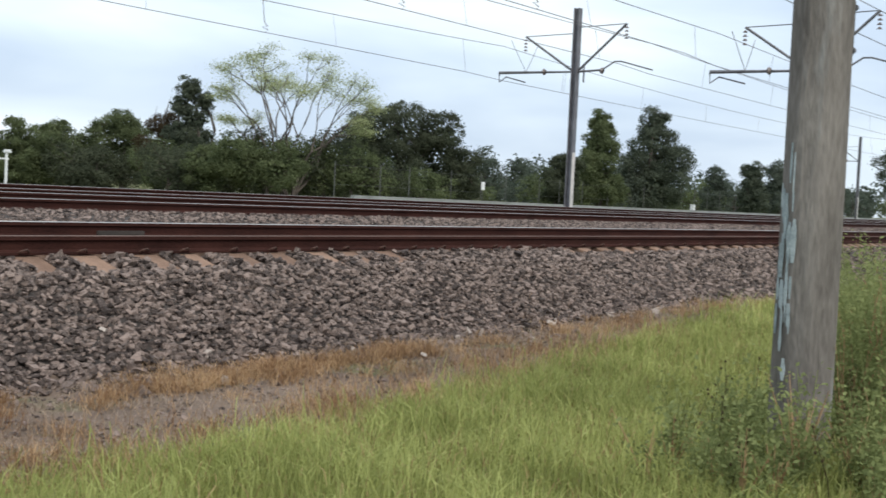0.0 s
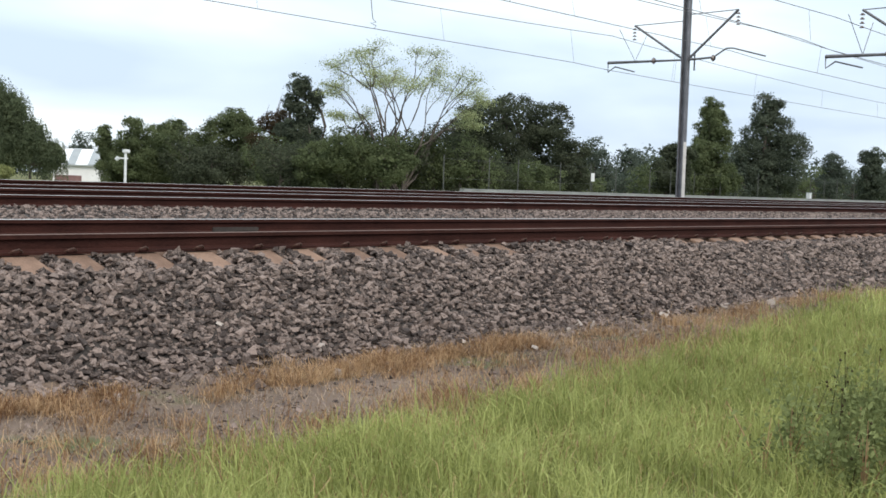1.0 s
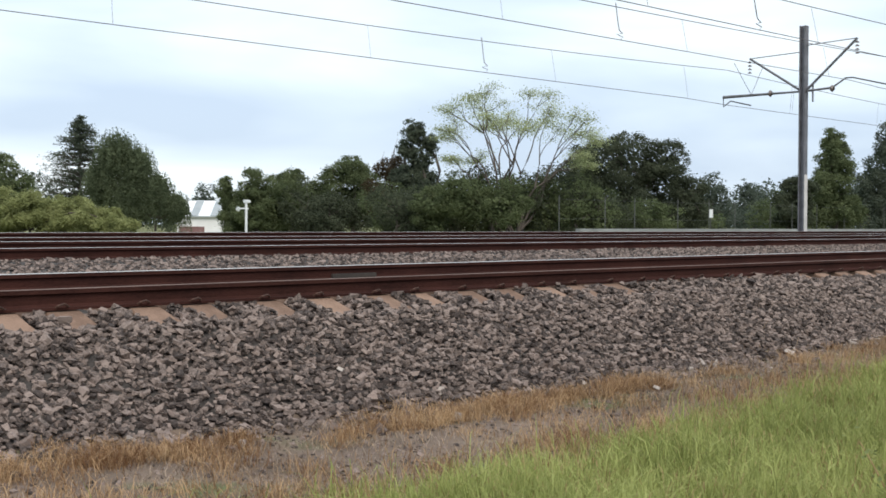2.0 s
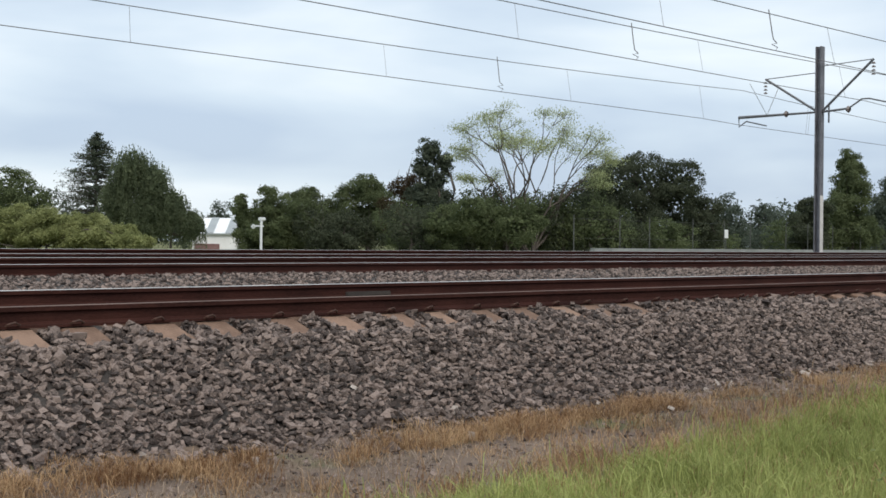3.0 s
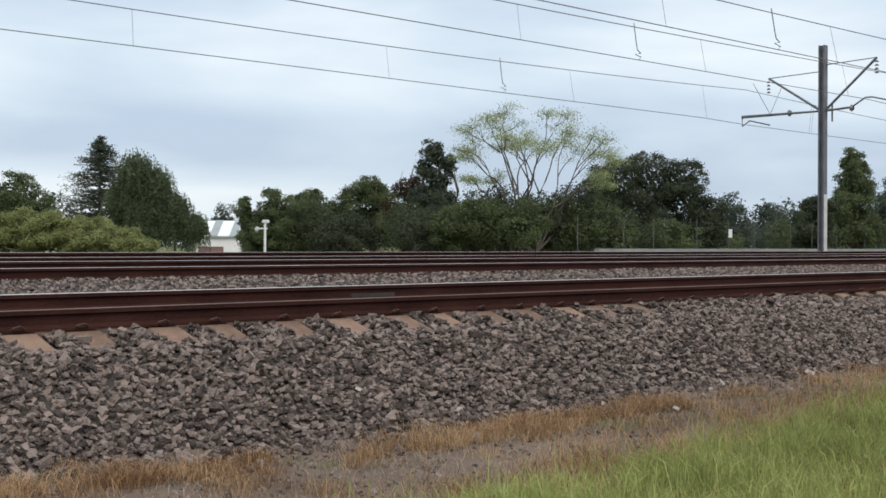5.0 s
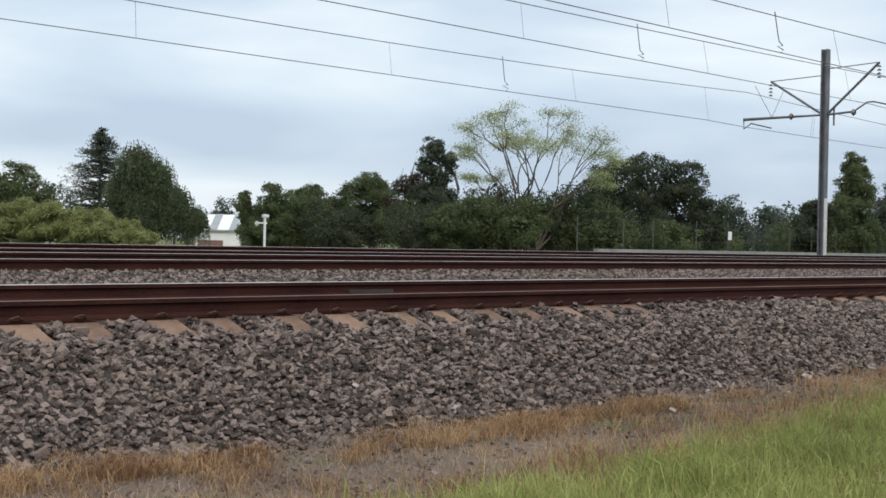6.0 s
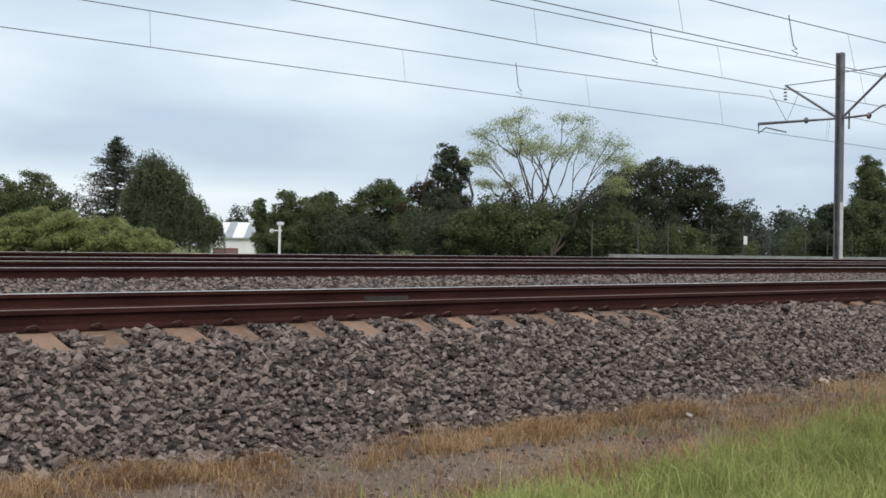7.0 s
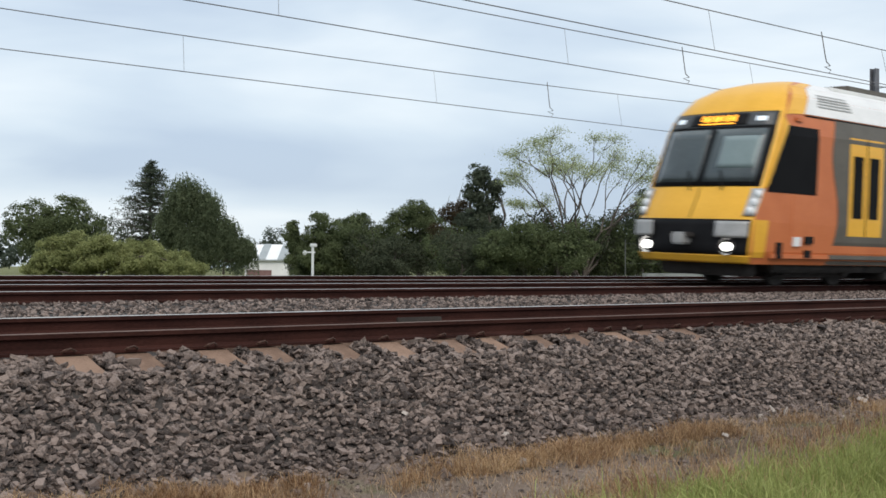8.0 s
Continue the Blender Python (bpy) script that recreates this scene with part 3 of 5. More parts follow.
def limb(a, b, ra, rb, rng, bend=0.12, steps=6):
    a, b = np.array(a, float), np.array(b, float)
    t = np.linspace(0, 1, steps)[:, None]
    L = np.linalg.norm(b - a)
    off = rng.normal(size=3) * bend * L
    p = a + (b - a) * t + np.sin(t * np.pi) * off
    return tube_arrays(p, np.linspace(ra, rb, steps), 6)


def tree(label, x, y, blobs, leaf_mat, size=0.2, count=12000, seed=1, twigs=0, bark="bark", lump=0.30, rough=1.0, dense=True, group="trees", name="tree"):
    """Trunk and limbs that reach into each crown mass, and a crown of leaf sprays. Blobs are in the tree's own metres."""
    rng = np.random.default_rng(seed)
    t = thing(name, label, "tree" if name == "tree" else "bush", group, at=(x, y, float(ground_z(x, y))))
    top = max(b[2] for b in blobs)
    wide = 0.035 * max(b[2] + b[5] for b in blobs)
    fork = np.array([0, 0, top * 0.35])
    lumps = crown_lumps(blobs, rng, lump, rough)
    chunks = [limb((0, 0, -0.2), fork, wide, wide * 0.75, rng, 0.04)]
    for b in blobs:
        chunks.append(limb(fork, b[:3], wide * 0.6, wide * 0.22, rng))
    for k in range(0, len(lumps), 2):
        p = lumps[k][0]
        b = min(blobs, key=lambda q: float(((np.array(q[:3]) - p) ** 2).sum()))
        chunks.append(limb(b[:3], p, wide * 0.16, wide * 0.05, rng, 0.1, 4))
    for _ in range(twigs):
        a = np.array(blobs[0][:3]) + rng.normal(size=3) * 0.4 * np.array(blobs[0][3:])
        chunks.append(limb(a, a + np.array([rng.normal() * 0.5, rng.normal() * 0.5, rng.uniform(1.0, 2.2)]), 0.03, 0.008, rng, 0.05, 5))
    v, q = join(chunks)
    child("trunk", mesh_of("trunk", v, q, M[bark], True), t)
    v, q = crown_faces(lumps, blobs, count, size * 0.43, rng, dense)
    child("crown", mesh_of("crown", v, q, M[leaf_mat]), t)
    return t


def airy_tree(x, y, h, half):
    """Open, flat-topped tree with pale feathery foliage on bare rising limbs."""
    rng = np.random.default_rng(44)
    t = thing("tree", "sparse flat-topped tree with pale feathery leaves", "tree", "trees", at=(x, y, float(ground_z(x, y))))
    right = Vector((0.722, -0.692, 0))
    ahead = Vector((0.692, 0.722, 0))
    wood, tips = [], []

    def grow(a, d, length, r, depth):
        b = a + d * length
        bend = Vector(rng.normal(size=3)) * length * 0.06
        pts = [a, a + d * length * 0.35 + bend, a + d * length * 0.7 + bend, b]
        wood.append(tube_arrays([p[:] for p in pts], np.linspace(r, r * 0.62, 4), 5))
        if depth == 0:
            tips.append(b)
            return
        if depth <= 2:
            tips.append(b)
        for k in range(2 if depth > 1 else 3):
            turn = Vector(rng.normal(size=3)) * 0.33
            nd = (d + turn + Vector((d.x, d.y, 0)) * 0.22).normalized()
            nd.z = max(nd.z, 0.12)
            grow(b, nd.normalized(), length * rng.uniform(0.45, 0.66), r * 0.62, depth - 1)

    for lean, back, reach in ((-0.50, 0.1, 0.36), (-0.30, -0.2, 0.38), (-0.12, 0.2, 0.40), (0.05, -0.1, 0.42), (0.2, 0.2, 0.38), (0.52, 0.0, 0.33), (-0.15, -0.3, 0.36), (0.36, -0.1, 0.3), (-0.66, 0.0, 0.30), (0.62, 0.1, 0.34)):
        d = (right * lean + ahead * back + Vector((0, 0, 1))).normalized()
        grow(Vector((rng.normal() * 0.2, rng.normal() * 0.2, -0.1)), d, h * reach * 1.2, 0.085, 4)
    v, q = join(wood)
    child("trunk", mesh_of("trunk", v, q, M["bark"], True), t)
    c = np.array([p[:] for p in tips])
    k = 64
    p = np.repeat(c, k, axis=0) + rng.normal(size=(len(c) * k, 3)) * np.array([0.36, 0.36, 0.13])
    v, q = leaf_arrays(p, 0.052, rng, flat=0.6)
    child("crown", mesh_of("crown", v, q, M["leaf_airy"]), t)
    return t


def conifer(x, y, h, r):
    rng = np.random.default_rng(8)
    t = thing("tree", "dark blue-green conifer with drooping tiers of branches", "tree", "trees", at=(x, y, float(ground_z(x, y))))
    wood = [limb((0, 0, -0.2), (0, 0, h), 0.25, 0.03, rng, 0.01)]
    pts = []
    for k in range(30):
        z = h * (0.08 + 0.90 * k / 29)
        reach = (r * (1 - z / h) ** 0.72 + 0.10) * rng.uniform(0.8, 1.1)
        for a in rng.uniform(0, 2 * np.pi, 13):
            L = reach * rng.uniform(0.55, 1.08)
            foot = np.array([0, 0, z + rng.normal() * 0.22])
            end = foot + np.array([np.cos(a) * L, np.sin(a) * L, L * rng.uniform(-0.12, 0.22)])
            wood.append(limb(foot, end, 0.04, 0.012, rng, 0.05, 4))
            s = rng.uniform(0.02, 1, 58)[:, None] ** 0.65
            pts.append(foot + (end - foot) * s + np.clip(rng.normal(size=(58, 3)), -1.6, 1.6) * np.array([0.16, 0.16, 0.07]) * (0.5 + s))
    v, q = join(wood)
    child("trunk", mesh_of("trunk", v, q, M["bark"], True), t)
    v, q = leaf_arrays(np.concatenate(pts), 0.085, rng)
    child("crown", mesh_of("crown", v, q, M["leaf_blue"]), t)
    return t


def willow(x, y, blobs):
    rng = np.random.default_rng(9)
    t = thing("tree", "broad weeping willow with hanging green strands", "tree", "trees", at=(x, y, float(ground_z(x, y))))
    wood = [limb((0, 0, -0.2), (0, 0, 3), 0.4, 0.3, rng, 0.03)]
    pts = []
    for b in blobs:
        wood.append(limb((0, 0, 3), b[:3], 0.25, 0.08, rng))
        for _ in range(int(560 * b[3] * b[5] / 6)):
            d = rng.normal(size=3)
            d /= np.linalg.norm(d)
            d[2] = abs(d[2]) * 0.9 + 0.1
            top = np.array(b[:3]) + d * np.array(b[3:]) * rng.uniform(0.35, 1.02)
            L = min(rng.uniform(0.8, 3.2), top[2] - 0.1)
            s = np.linspace(0, 1, 30)[:, None]
            out = np.array([d[0], d[1], 0]) * 0.35
            pts.append(top + np.array([0, 0, -1.0]) * L * s + out * s + rng.normal(size=(30, 3)) * 0.06)
    v, q = join(wood)
    child("trunk", mesh_of("trunk", v, q, M["bark"], True), t)
    v, q = leaf_arrays(np.concatenate(pts), 0.085, rng, hang=0.6)
    p, o = inner_points(blobs, 5000, rng)
    v, q = join([(v, q), leaf_arrays(p, 0.22, rng, out=o)])
    child("crown", mesh_of("crown", v, q, M["leaf_willow"]), t)
    return t


def along(right, up, depth=0.0):
    """Offsets across the view, as x, y, z in the world: right along the picture, depth away."""
    return (right * 0.722 + depth * 0.692, -right * 0.692 + depth * 0.722, up)


def mass(*rows):
    """Crown masses from (across, depth, height, half width, half depth, half height)."""
    out = []
    for a, d, z, rw, rd, rh in rows:
        x, y, zz = along(a, z, d)
        out.append((x, y, zz, rw, rd, rh))
    return out


def build_trees():
    airy_tree(54.3, 48.8, 8.8, 4.5)
    tree("slender dark eucalypt rising above its neighbours", 54.7, 57.6, mass((-.1, 0, 6.7, .85, .8, .9), (.75, 0, 6.0, .65, .6, .7), (-.7, 0, 5.6, .75, .7, .7), (.2, 0, 4.8, 1.0, .9, .8), (-.6, 0, 3.8, 1.1, .9, .9), (.6, 0, 3.3, 1.2, 1.0, .9), (0, 0, 1.8, 1.8, 1.4, 1.6)),
         "leaf_blue", 0.15, 20000, 21, lump=0.36)
    tree("broad dark round-crowned evergreen tree", 68.7, 51.3, mass((-0.3, 0, 4.9, 3.2, 2.4, 2.4), (-3.2, 0, 3.8, 2.0, 2.0, 2.4), (2.5, 0, 4.5, 2.1, 2.0, 2.2), (-0.4, 0, 2.1, 4.8, 3.2, 2.1), (4.3, 0, 2.2, 2.0, 1.6, 2.1)),
         "leaf_dark", 0.165, 54000, 22, lump=0.22, rough=0.3)
    conifer(53.4, 99.7, 10.2, 6.6)
    willow(53.2, 92.1, mass((-.5, 0, 6.6, 2.0, 2, 2.6), (1.2, 0, 5.6, 1.7, 1.8, 2.3), (2.8, 0, 3.6, 1.6, 1.6, 2.0), (4.5, 0, 2.2, 1.2, 1.3, 1.7), (-1.8, 0, 4.2, 1.5, 1.6, 3.0), (1.0, 0, 3.0, 2.6, 2.0, 2.6)))
    tree("broad yellow-green leafy bush beyond the tracks", 24.7, 50.6, mass((-2.4, 0, .75, 1.1, 1.1, .9), (-1, 0, 1.1, 1.5, 1.3, 1.0), (0.6, 0, 1.1, 1.5, 1.3, 1.0), (2.0, 0, .85, 1.4, 1.2, .85), (3.5, 0, .55, 1.2, 1.1, .65)),
         "leaf_light", 0.1, 56000, 23, lump=0.24, name="bush")
    tree("olive-green round tree behind the bush", 41.8, 93.0, mass((0.6, 0, 4.6, 2.2, 2.0, 1.9), (2.4, 0, 3.2, 1.6, 1.6, 1.7), (-2.5, 0, 4.2, 2.4, 2.2, 2.0), (0, 0, 2.0, 3.4, 2.2, 2.0)),
         "leaf_mid", 0.18, 26000, 24, lump=0.26)
    tree("dense green tree beside the white shed", 47.2, 64.8, mass((-2, 0, 2.6, .6, .6, 1.55), (-.2, 0, 2.7, 1.3, 1.2, 1.6), (-1.3, 0, 1.4, 1.4, 1.2, 1.4), (1.4, 0, 2.0, 1.5, 1.3, 1.7), (0, 0, 1.2, 2.2, 1.4, 1.2)),
         "leaf_mid", 0.13, 34000, 25, lump=0.26)
    tree("dense green tree of the hedge row", 51.9, 67.2, mass((0, 0, 3.5, 1.0, 1.1, 1.3), (-1, 0, 2.3, 1.5, 1.4, 1.6), (1.4, 0, 2.2, 1.6, 1.4, 1.6)), "leaf_mid", 0.15, 17472, 26)
    tree("rounded olive-green tree of the hedge row", 55.0, 64.4, mass((-.3, 0, 4.4, 1.4, 1.3, 1.2), (-1.4, 0, 2.8, 1.6, 1.4, 1.7), (1.0, 0, 2.8, 1.7, 1.4, 1.8)), "leaf_mid", 0.15, 20384, 27)
    tree("brownish half-bare tree of the hedge row", 55.2, 60.7, mass((0.2, 0, 4.2, 1.3, 1.2, 1.2), (0, 0, 2.6, 1.9, 1.4, 1.6)), "leaf_brown", 0.13, 11440, 28, twigs=16)
    tree("olive shrub under the sparse tree", 51.2, 47.6, mass((-1.6, 0, 2.2, 1.7, 1.2, 1.4), (0.8, 0, 1.8, 1.8, 1.2, 1.5), (-3.6, 0.5, 1.6, 1.6, 1.2, 1.4)), "leaf_mid", 0.13, 20384, 29, name="bush", group="shrubs")
    tree("yellowish green shrub of the hedge row", 57.4, 48.7, mass((0, 0, 2.4, 1.5, 1.2, 1.2), (1.2, 0, 1.4, 1.8, 1.2, 1.2), (-1.8, 0, 1.5, 1.6, 1.2, 1.4)), "leaf_mid", 0.13, 16016, 30, name="bush", group="shrubs")
    for k, (x, y, w, h) in enumerate(((48.6, 65.2, 2.2, 2.4), (51.6, 62.7, 2.3, 2.6), (54.1, 56.2, 2.2, 2.6), (49.8, 53.4, 2.0, 2.6), (53.0, 52.7, 2.2, 2.6), (60.7, 47.8, 2.2, 2.6), (64.4, 46.5, 2.2, 2.2), (47.9, 52.1, 2.2, 3.0), (55.0, 50.6, 2.3, 3.6), (59.1, 52.2, 2.3, 3.4), (52.0, 57.6, 2.4, 3.4), (49.4, 62.4, 2.4, 3.2), (62.9, 51.4, 2.4, 3.0), (51.8, 53.3, 2.3, 3.8), (53.1, 52.1, 2.3, 4.0), (54.4, 50.8, 2.3, 4.2), (55.8, 49.4, 2.3, 4.0), (57.0, 48.3, 2.3, 3.9), (58.2, 47.2, 2.3, 3.6), (49.0, 61.2, 1.6, 1.5), (52.0, 56.6, 1.6, 1.6))):
        tree("dark green shrub of the hedge row", x, y, mass((0, 0, h * 0.55, w, 1.2, h * 0.55), (w * 0.6, 0.3, h * 0.4, w * 0.7, 1.1, h * 0.5)), "leaf_dark" if k % 2 else "leaf_mid", 0.16, 3500, 40 + k, name="bush", group="shrubs")
    # every second shrub here wears the leaf colour with haze in it
    for k, (x, y, w, h) in enumerate(((66.5, 77.3, 3.4, 3.6), (74.1, 75.9, 3.4, 3.4), (81.4, 72.1, 3.4, 3.2), (87.5, 68.2, 3.2, 3.0), (94.6, 63.3, 3.2, 3.0), (101.9, 59.6, 3.2, 3.2), (110.5, 57.1, 3.4, 3.6), (60.3, 81.2, 3.4, 3.6), (123.8, 56.3, 3.4, 3.4), (137.0, 55.4, 3.6, 3.6), (150.3, 54.6, 3.6, 3.6), (174.3, 50.4, 4, 4.5), (198.8, 50.2, 4, 4.6), (230.7, 55.3, 4.5, 5.5), (275.7, 57.9, 5, 6), (87.9, 45.1, 3.2, 5.0), (79.8, 44.8, 2.8, 3.4), (124.9, 48.5, 3.6, 4.2), (129.1, 46.7, 3.4, 3.8), (138.3, 48.8, 3.6, 4.2), (118.5, 50.1, 3.4, 3.8))):
        tree("dull green shrub behind the fence", x, y, mass((0, 0, h * 0.5, w, 1.4, h * 0.5), (w * 0.6, 0.3, h * 0.35, w * 0.7, 1.1, h * 0.42), (-w * 0.6, 0.3, h * 0.35, w * 0.7, 1.1, h * 0.42)), "leaf_far_hazed" if k % 2 else "leaf_mid", 0.21, 3400, 80 + k, name="bush", group="shrubs")
    tree("tall dark green tree behind the mast", 82.5, 43.0, mass((0, 0, 6.5, .9, .9, 1.2), (0, 0, 5.0, 1.5, 1.3, 1.6), (0, 0, 3.2, 1.9, 1.5, 1.9), (0.6, 0, 1.8, 2.2, 1.6, 1.8)),
         "leaf_mid", 0.17, 24000, 31, lump=0.34)
    tree("tall grey-green tree with a thin top", 92.3, 43.3, mass((0.2, 0, 7.2, 1.5, 1.3, 1.6), (0.2, 0, 5.4, 2.4, 1.8, 2.2), (1.6, 0, 3.8, 2.3, 1.8, 2.2), (-1.6, 0, 3.2, 1.8, 1.6, 2.2), (0.5, 0, 1.9, 3.4, 2.0, 1.9)),
         "leaf_blue", 0.18, 34000, 32, lump=0.32)
    tree("low dark tree beside the mast", 74.8, 42.2, mass((0.8, 0, 2.6, 1.2, 1.1, 1.5), (0.2, 0, 1.5, 1.6, 1.2, 1.5)),
         "leaf_dark", 0.17, 12000, 33, lump=0.34)
    tree("dark narrow tree far along the line", 112.9, 42.1, mass((0, 0, 3.6, 1.2, 1.2, 1.9), (0, 0, 1.6, 1.6, 1.4, 1.6)), "leaf_blue", 0.20, 8788, 34)
    tree("grey-green tree far along the line", 124.2, 43.3, mass((0, 0, 4.2, 1.9, 1.6, 1.8), (0, 0, 2, 2.4, 1.6, 1.8)), "leaf_far_hazed", 0.22, 8788, 35)
    tree("sparse grey-green tree far along the line", 111.1, 45.3, mass((0, 0, 3.3, 1.3, 1.2, 1.4), (0, 0, 1.6, 1.6, 1.4, 1.4)), "leaf_far_hazed", 0.20, 4680, 36)
    tree("dark tree far along the line", 205.8, 52.6, mass((0, 0, 9, 3.5, 3, 4), (2, 0, 5, 4, 3, 4)), "leaf_dark", 0.34, 10816, 37)
    # skyline trees: their haze is leaf colour, there is no mist in the air
    for k, (x, y, h) in enumerate(((144.0, 92.7, 8.5), (153.1, 91.1, 6.5), (161.1, 92.0, 6), (171.4, 102.1, 7.9), (180.3, 94.0, 6.4), (134.2, 99.3, 6.2), (108.2, 162.6, 7.8), (103.8, 169.6, 6.8), (97.0, 168.9, 5.5), (117.0, 79.9, 6.1), (121.2, 78.1, 5.9), (125.4, 76.3, 6.4), (129.5, 73.3, 5.6), (133.6, 70.9, 6.1), (136.5, 67.8, 5.9), (111.7, 82.2, 6.7))):
        tree("distant tree on the skyline with haze painted into its leaves", x, y, mass((0, 0, h * 0.68, h * 0.26, h * 0.25, h * 0.32), (h * 0.2, 0, h * 0.35, h * 0.4, h * 0.3, h * 0.35)), "leaf_far_hazed", 0.30, 2600, 60 + k, group="distant trees")


build_trees()


def build_far_wood():
    """A low belt of woodland along the horizon."""
    rng = np.random.default_rng(90)
    chunks = []
    for k in range(100):
        a = radians(3.5 + 95 * k / 99 + float(rng.uniform(-0.4, 0.4)))
        d = float(rng.uniform(190, 250))
        x, y = d * math.cos(a), d * math.sin(a)
        if y < 24:
            continue
        h = float(rng.uniform(3.5, 7.0)) * (1.0 if k % 7 else 1.3)
        blobs = [(x, y, h * 0.5, h * 0.75, h * 0.6, h * 0.55)]
        chunks.append(crown_faces(crown_lumps(blobs, rng), blobs, 460, 0.34, rng))
    v, f = join(chunks)
    # the belt's haze is painted into its leaf colour
    tagged(new("far_woods", mesh_of("far_woods", v, f, M["leaf_far_hazed"])), "low belt of distant woodland on the horizon, haze painted into its leaves", "woodland", kind="stuff")


build_far_wood()


# ---------------------------------------------------------------- masts and overhead lines
def build_mast(x, y, z0, h, far_arm, near_arm):
    mast = thing("catenary_mast", "grey steel railway mast with two cantilever arms", "mast", "catenary masts", at=(x, y, z0))
    bm = box(0.26, 0.05, h, (0, -0.095, h / 2), 0.006)
    box(0.26, 0.05, h, (0, 0.095, h / 2), 0.006, bm)
    box(0.05, 0.16, h, (0, 0, h / 2), 0, bm)
    part("pole", bm, M["mast_steel"], mast)
    part("marker_strip", box(0.23, 0.012, h * 0.28, (0.0, -0.128, h * 0.15)), M["mast_pale"], mast, "pale painted strip")
    for side, reach in ((1, far_arm), (-1, near_arm)):
        if not reach:
            continue
        zr = h - 2.40
        root = (0, side * 0.14, zr)
        tip = (0, side * reach * 0.66, h - (1.0 if side > 0 else 0.66))
        tube("strut", [(0, side * 0.14, zr + 0.05), tip], 0.045, M["arm_steel"], mast)
        tube("tie_rod", [(0, side * 0.14, h - (0.95 if side > 0 else 0.72)), tip], 0.018, M["arm_steel"], mast)
        for k in range(4):
            v, q = tube_arrays([(0, tip[1], tip[2] - 0.1 - 0.13 * k), (0, tip[1], tip[2] - 0.16 - 0.13 * k)], [0.03, 0.085], 8)
            child("insulator_disc", mesh_of("insulator_disc", v, q, M["insulator"]), mast)
        if side > 0:
            end = (0, reach, zr + 0.02)
            tube("register_tube", [root, end], [0.035, 0.06], M["arm_steel"], mast, 8)
            at = reach * 0.40
            for dx in (-1.1, 0.9):
                tube("stay_wire", [(dx, reach * 0.66, h - 1.28), (0, reach * 0.64, zr + 0.03)], 0.012, M["wire"], mast, 4)
            tube("steady_arm", [end, (0.02, end[1], end[2] - 0.36), (0.05, end[1] - 0.30, end[2] - 0.16), (0.1, end[1] - 1.15, end[2] - 0.38)], 0.028, M["arm_steel"], mast)
        else:
            end = (0, -reach * 0.36, zr + 0.05)
            tube("register_tube", [root, end], 0.04, M["arm_steel"], mast, 8)
            at = -reach * 0.36
            tube("steady_arm", [end, (0.03, -reach * 0.52, zr + 0.36), (0.06, -reach * 0.60, zr + 0.36), (0.1, -reach, zr + 0.02)], 0.03, M["arm_steel"], mast)
            tube("drop_bracket", [(0.1, -0.32, zr + 0.3), (0.1, -0.32, zr - 0.4)], 0.035, M["arm_steel"], mast)
        v, q = tube_arrays([(0, at - 0.07, zr + 0.02), (0, at, zr + 0.02), (0, at + 0.07, zr + 0.02)], [0.07, 0.13, 0.07], 10)
        child("insulator", mesh_of("insulator", v, q, M["insulator"]), mast)
    return mast


def build_line(y, z, xs, cat_rise, dip, drops, jumper):
    """Contact wire and catenary over the supports xs, with droppers. z is the contact wire's height."""
    line = thing("overhead_line", "dark overhead contact wire hung from a catenary wire", "overhead line", "overhead lines")
    con, cat = [], []
    for a, b in zip(xs[:-1], xs[1:]):
        for s in np.linspace(0, 1, 19)[:-1]:
            x = a + (b - a) * s
            con.append((x, y + 0.18 * math.cos(math.pi * s), z - 0.05 * 4 * s * (1 - s)))
            cat.append((x, y + 0.05, z + cat_rise - dip * 4 * s * (1 - s)))
    tube("contact_wire", con, 0.011, M["wire"], line, 5)
    tube("catenary_wire", cat, 0.012, M["wire"], line, 5)
    cx, cc, dd = [p[0] for p in con], np.array(con), np.array(cat)
    for x in [*drops, *np.arange(xs[2] + 5, 150, 7.8)]:
        a = np.array([np.interp(x, cx, cc[:, k]) for k in range(3)])
        b = np.array([np.interp(x, cx, dd[:, k]) for k in range(3)])
        tube("dropper", [a, b], 0.0055, M["wire"], line, 4)
    a = np.array([np.interp(jumper, cx, cc[:, k]) for k in range(3)])
    b = np.array([np.interp(jumper, cx, dd[:, k]) for k in range(3)])
    loop = [b + (0, 0, 0.1), a + (b - a) * 0.5, a + (b - a) * 0.3, a + (b - a) * 0.22 + (0.13, 0, 0), a + (b - a) * 0.16 + (-0.12, 0, 0), a + (b - a) * 0.1 + (0.12, 0, 0), a]
    tube("jumper_cable", loop, 0.013, M["wire"], line, 5)
    return line


build_mast(41.0, 22.55, 0.15, 7.70, 3.40, 3.15)
build_mast(37.0, 12.2, 0.0, 7.25, 3.25, 3.0)
build_mast(122.2, 34.9, 0.0, 8.3, 3.0, 0)
FAR_SPANS = [-71, -15, 41, 97, 153, 209, 265, 330, 410]
NEAR_SPANS = [-75, -19, 37, 93, 149, 205, 261, 330, 410]
build_line(25.75, 5.19, FAR_SPANS, 1.32, 0.50, (-6, 4, 14.61, 22.57, 30.52, 38.08, 46.18), 27.21)
build_line(19.35, 5.33, FAR_SPANS, 1.08, 0.30, (-6, 4, 13, 21.04, 28.53, 36.5), 25.52)
build_line(15.15, 5.08, NEAR_SPANS, 1.0, 0.22, (4, 13, 20.88, 27.97, 35), 25.23)
build_line(9.2, 5.05, NEAR_SPANS, 1.0, 0.22, (4, 13, 20, 28, 35), 24.5)


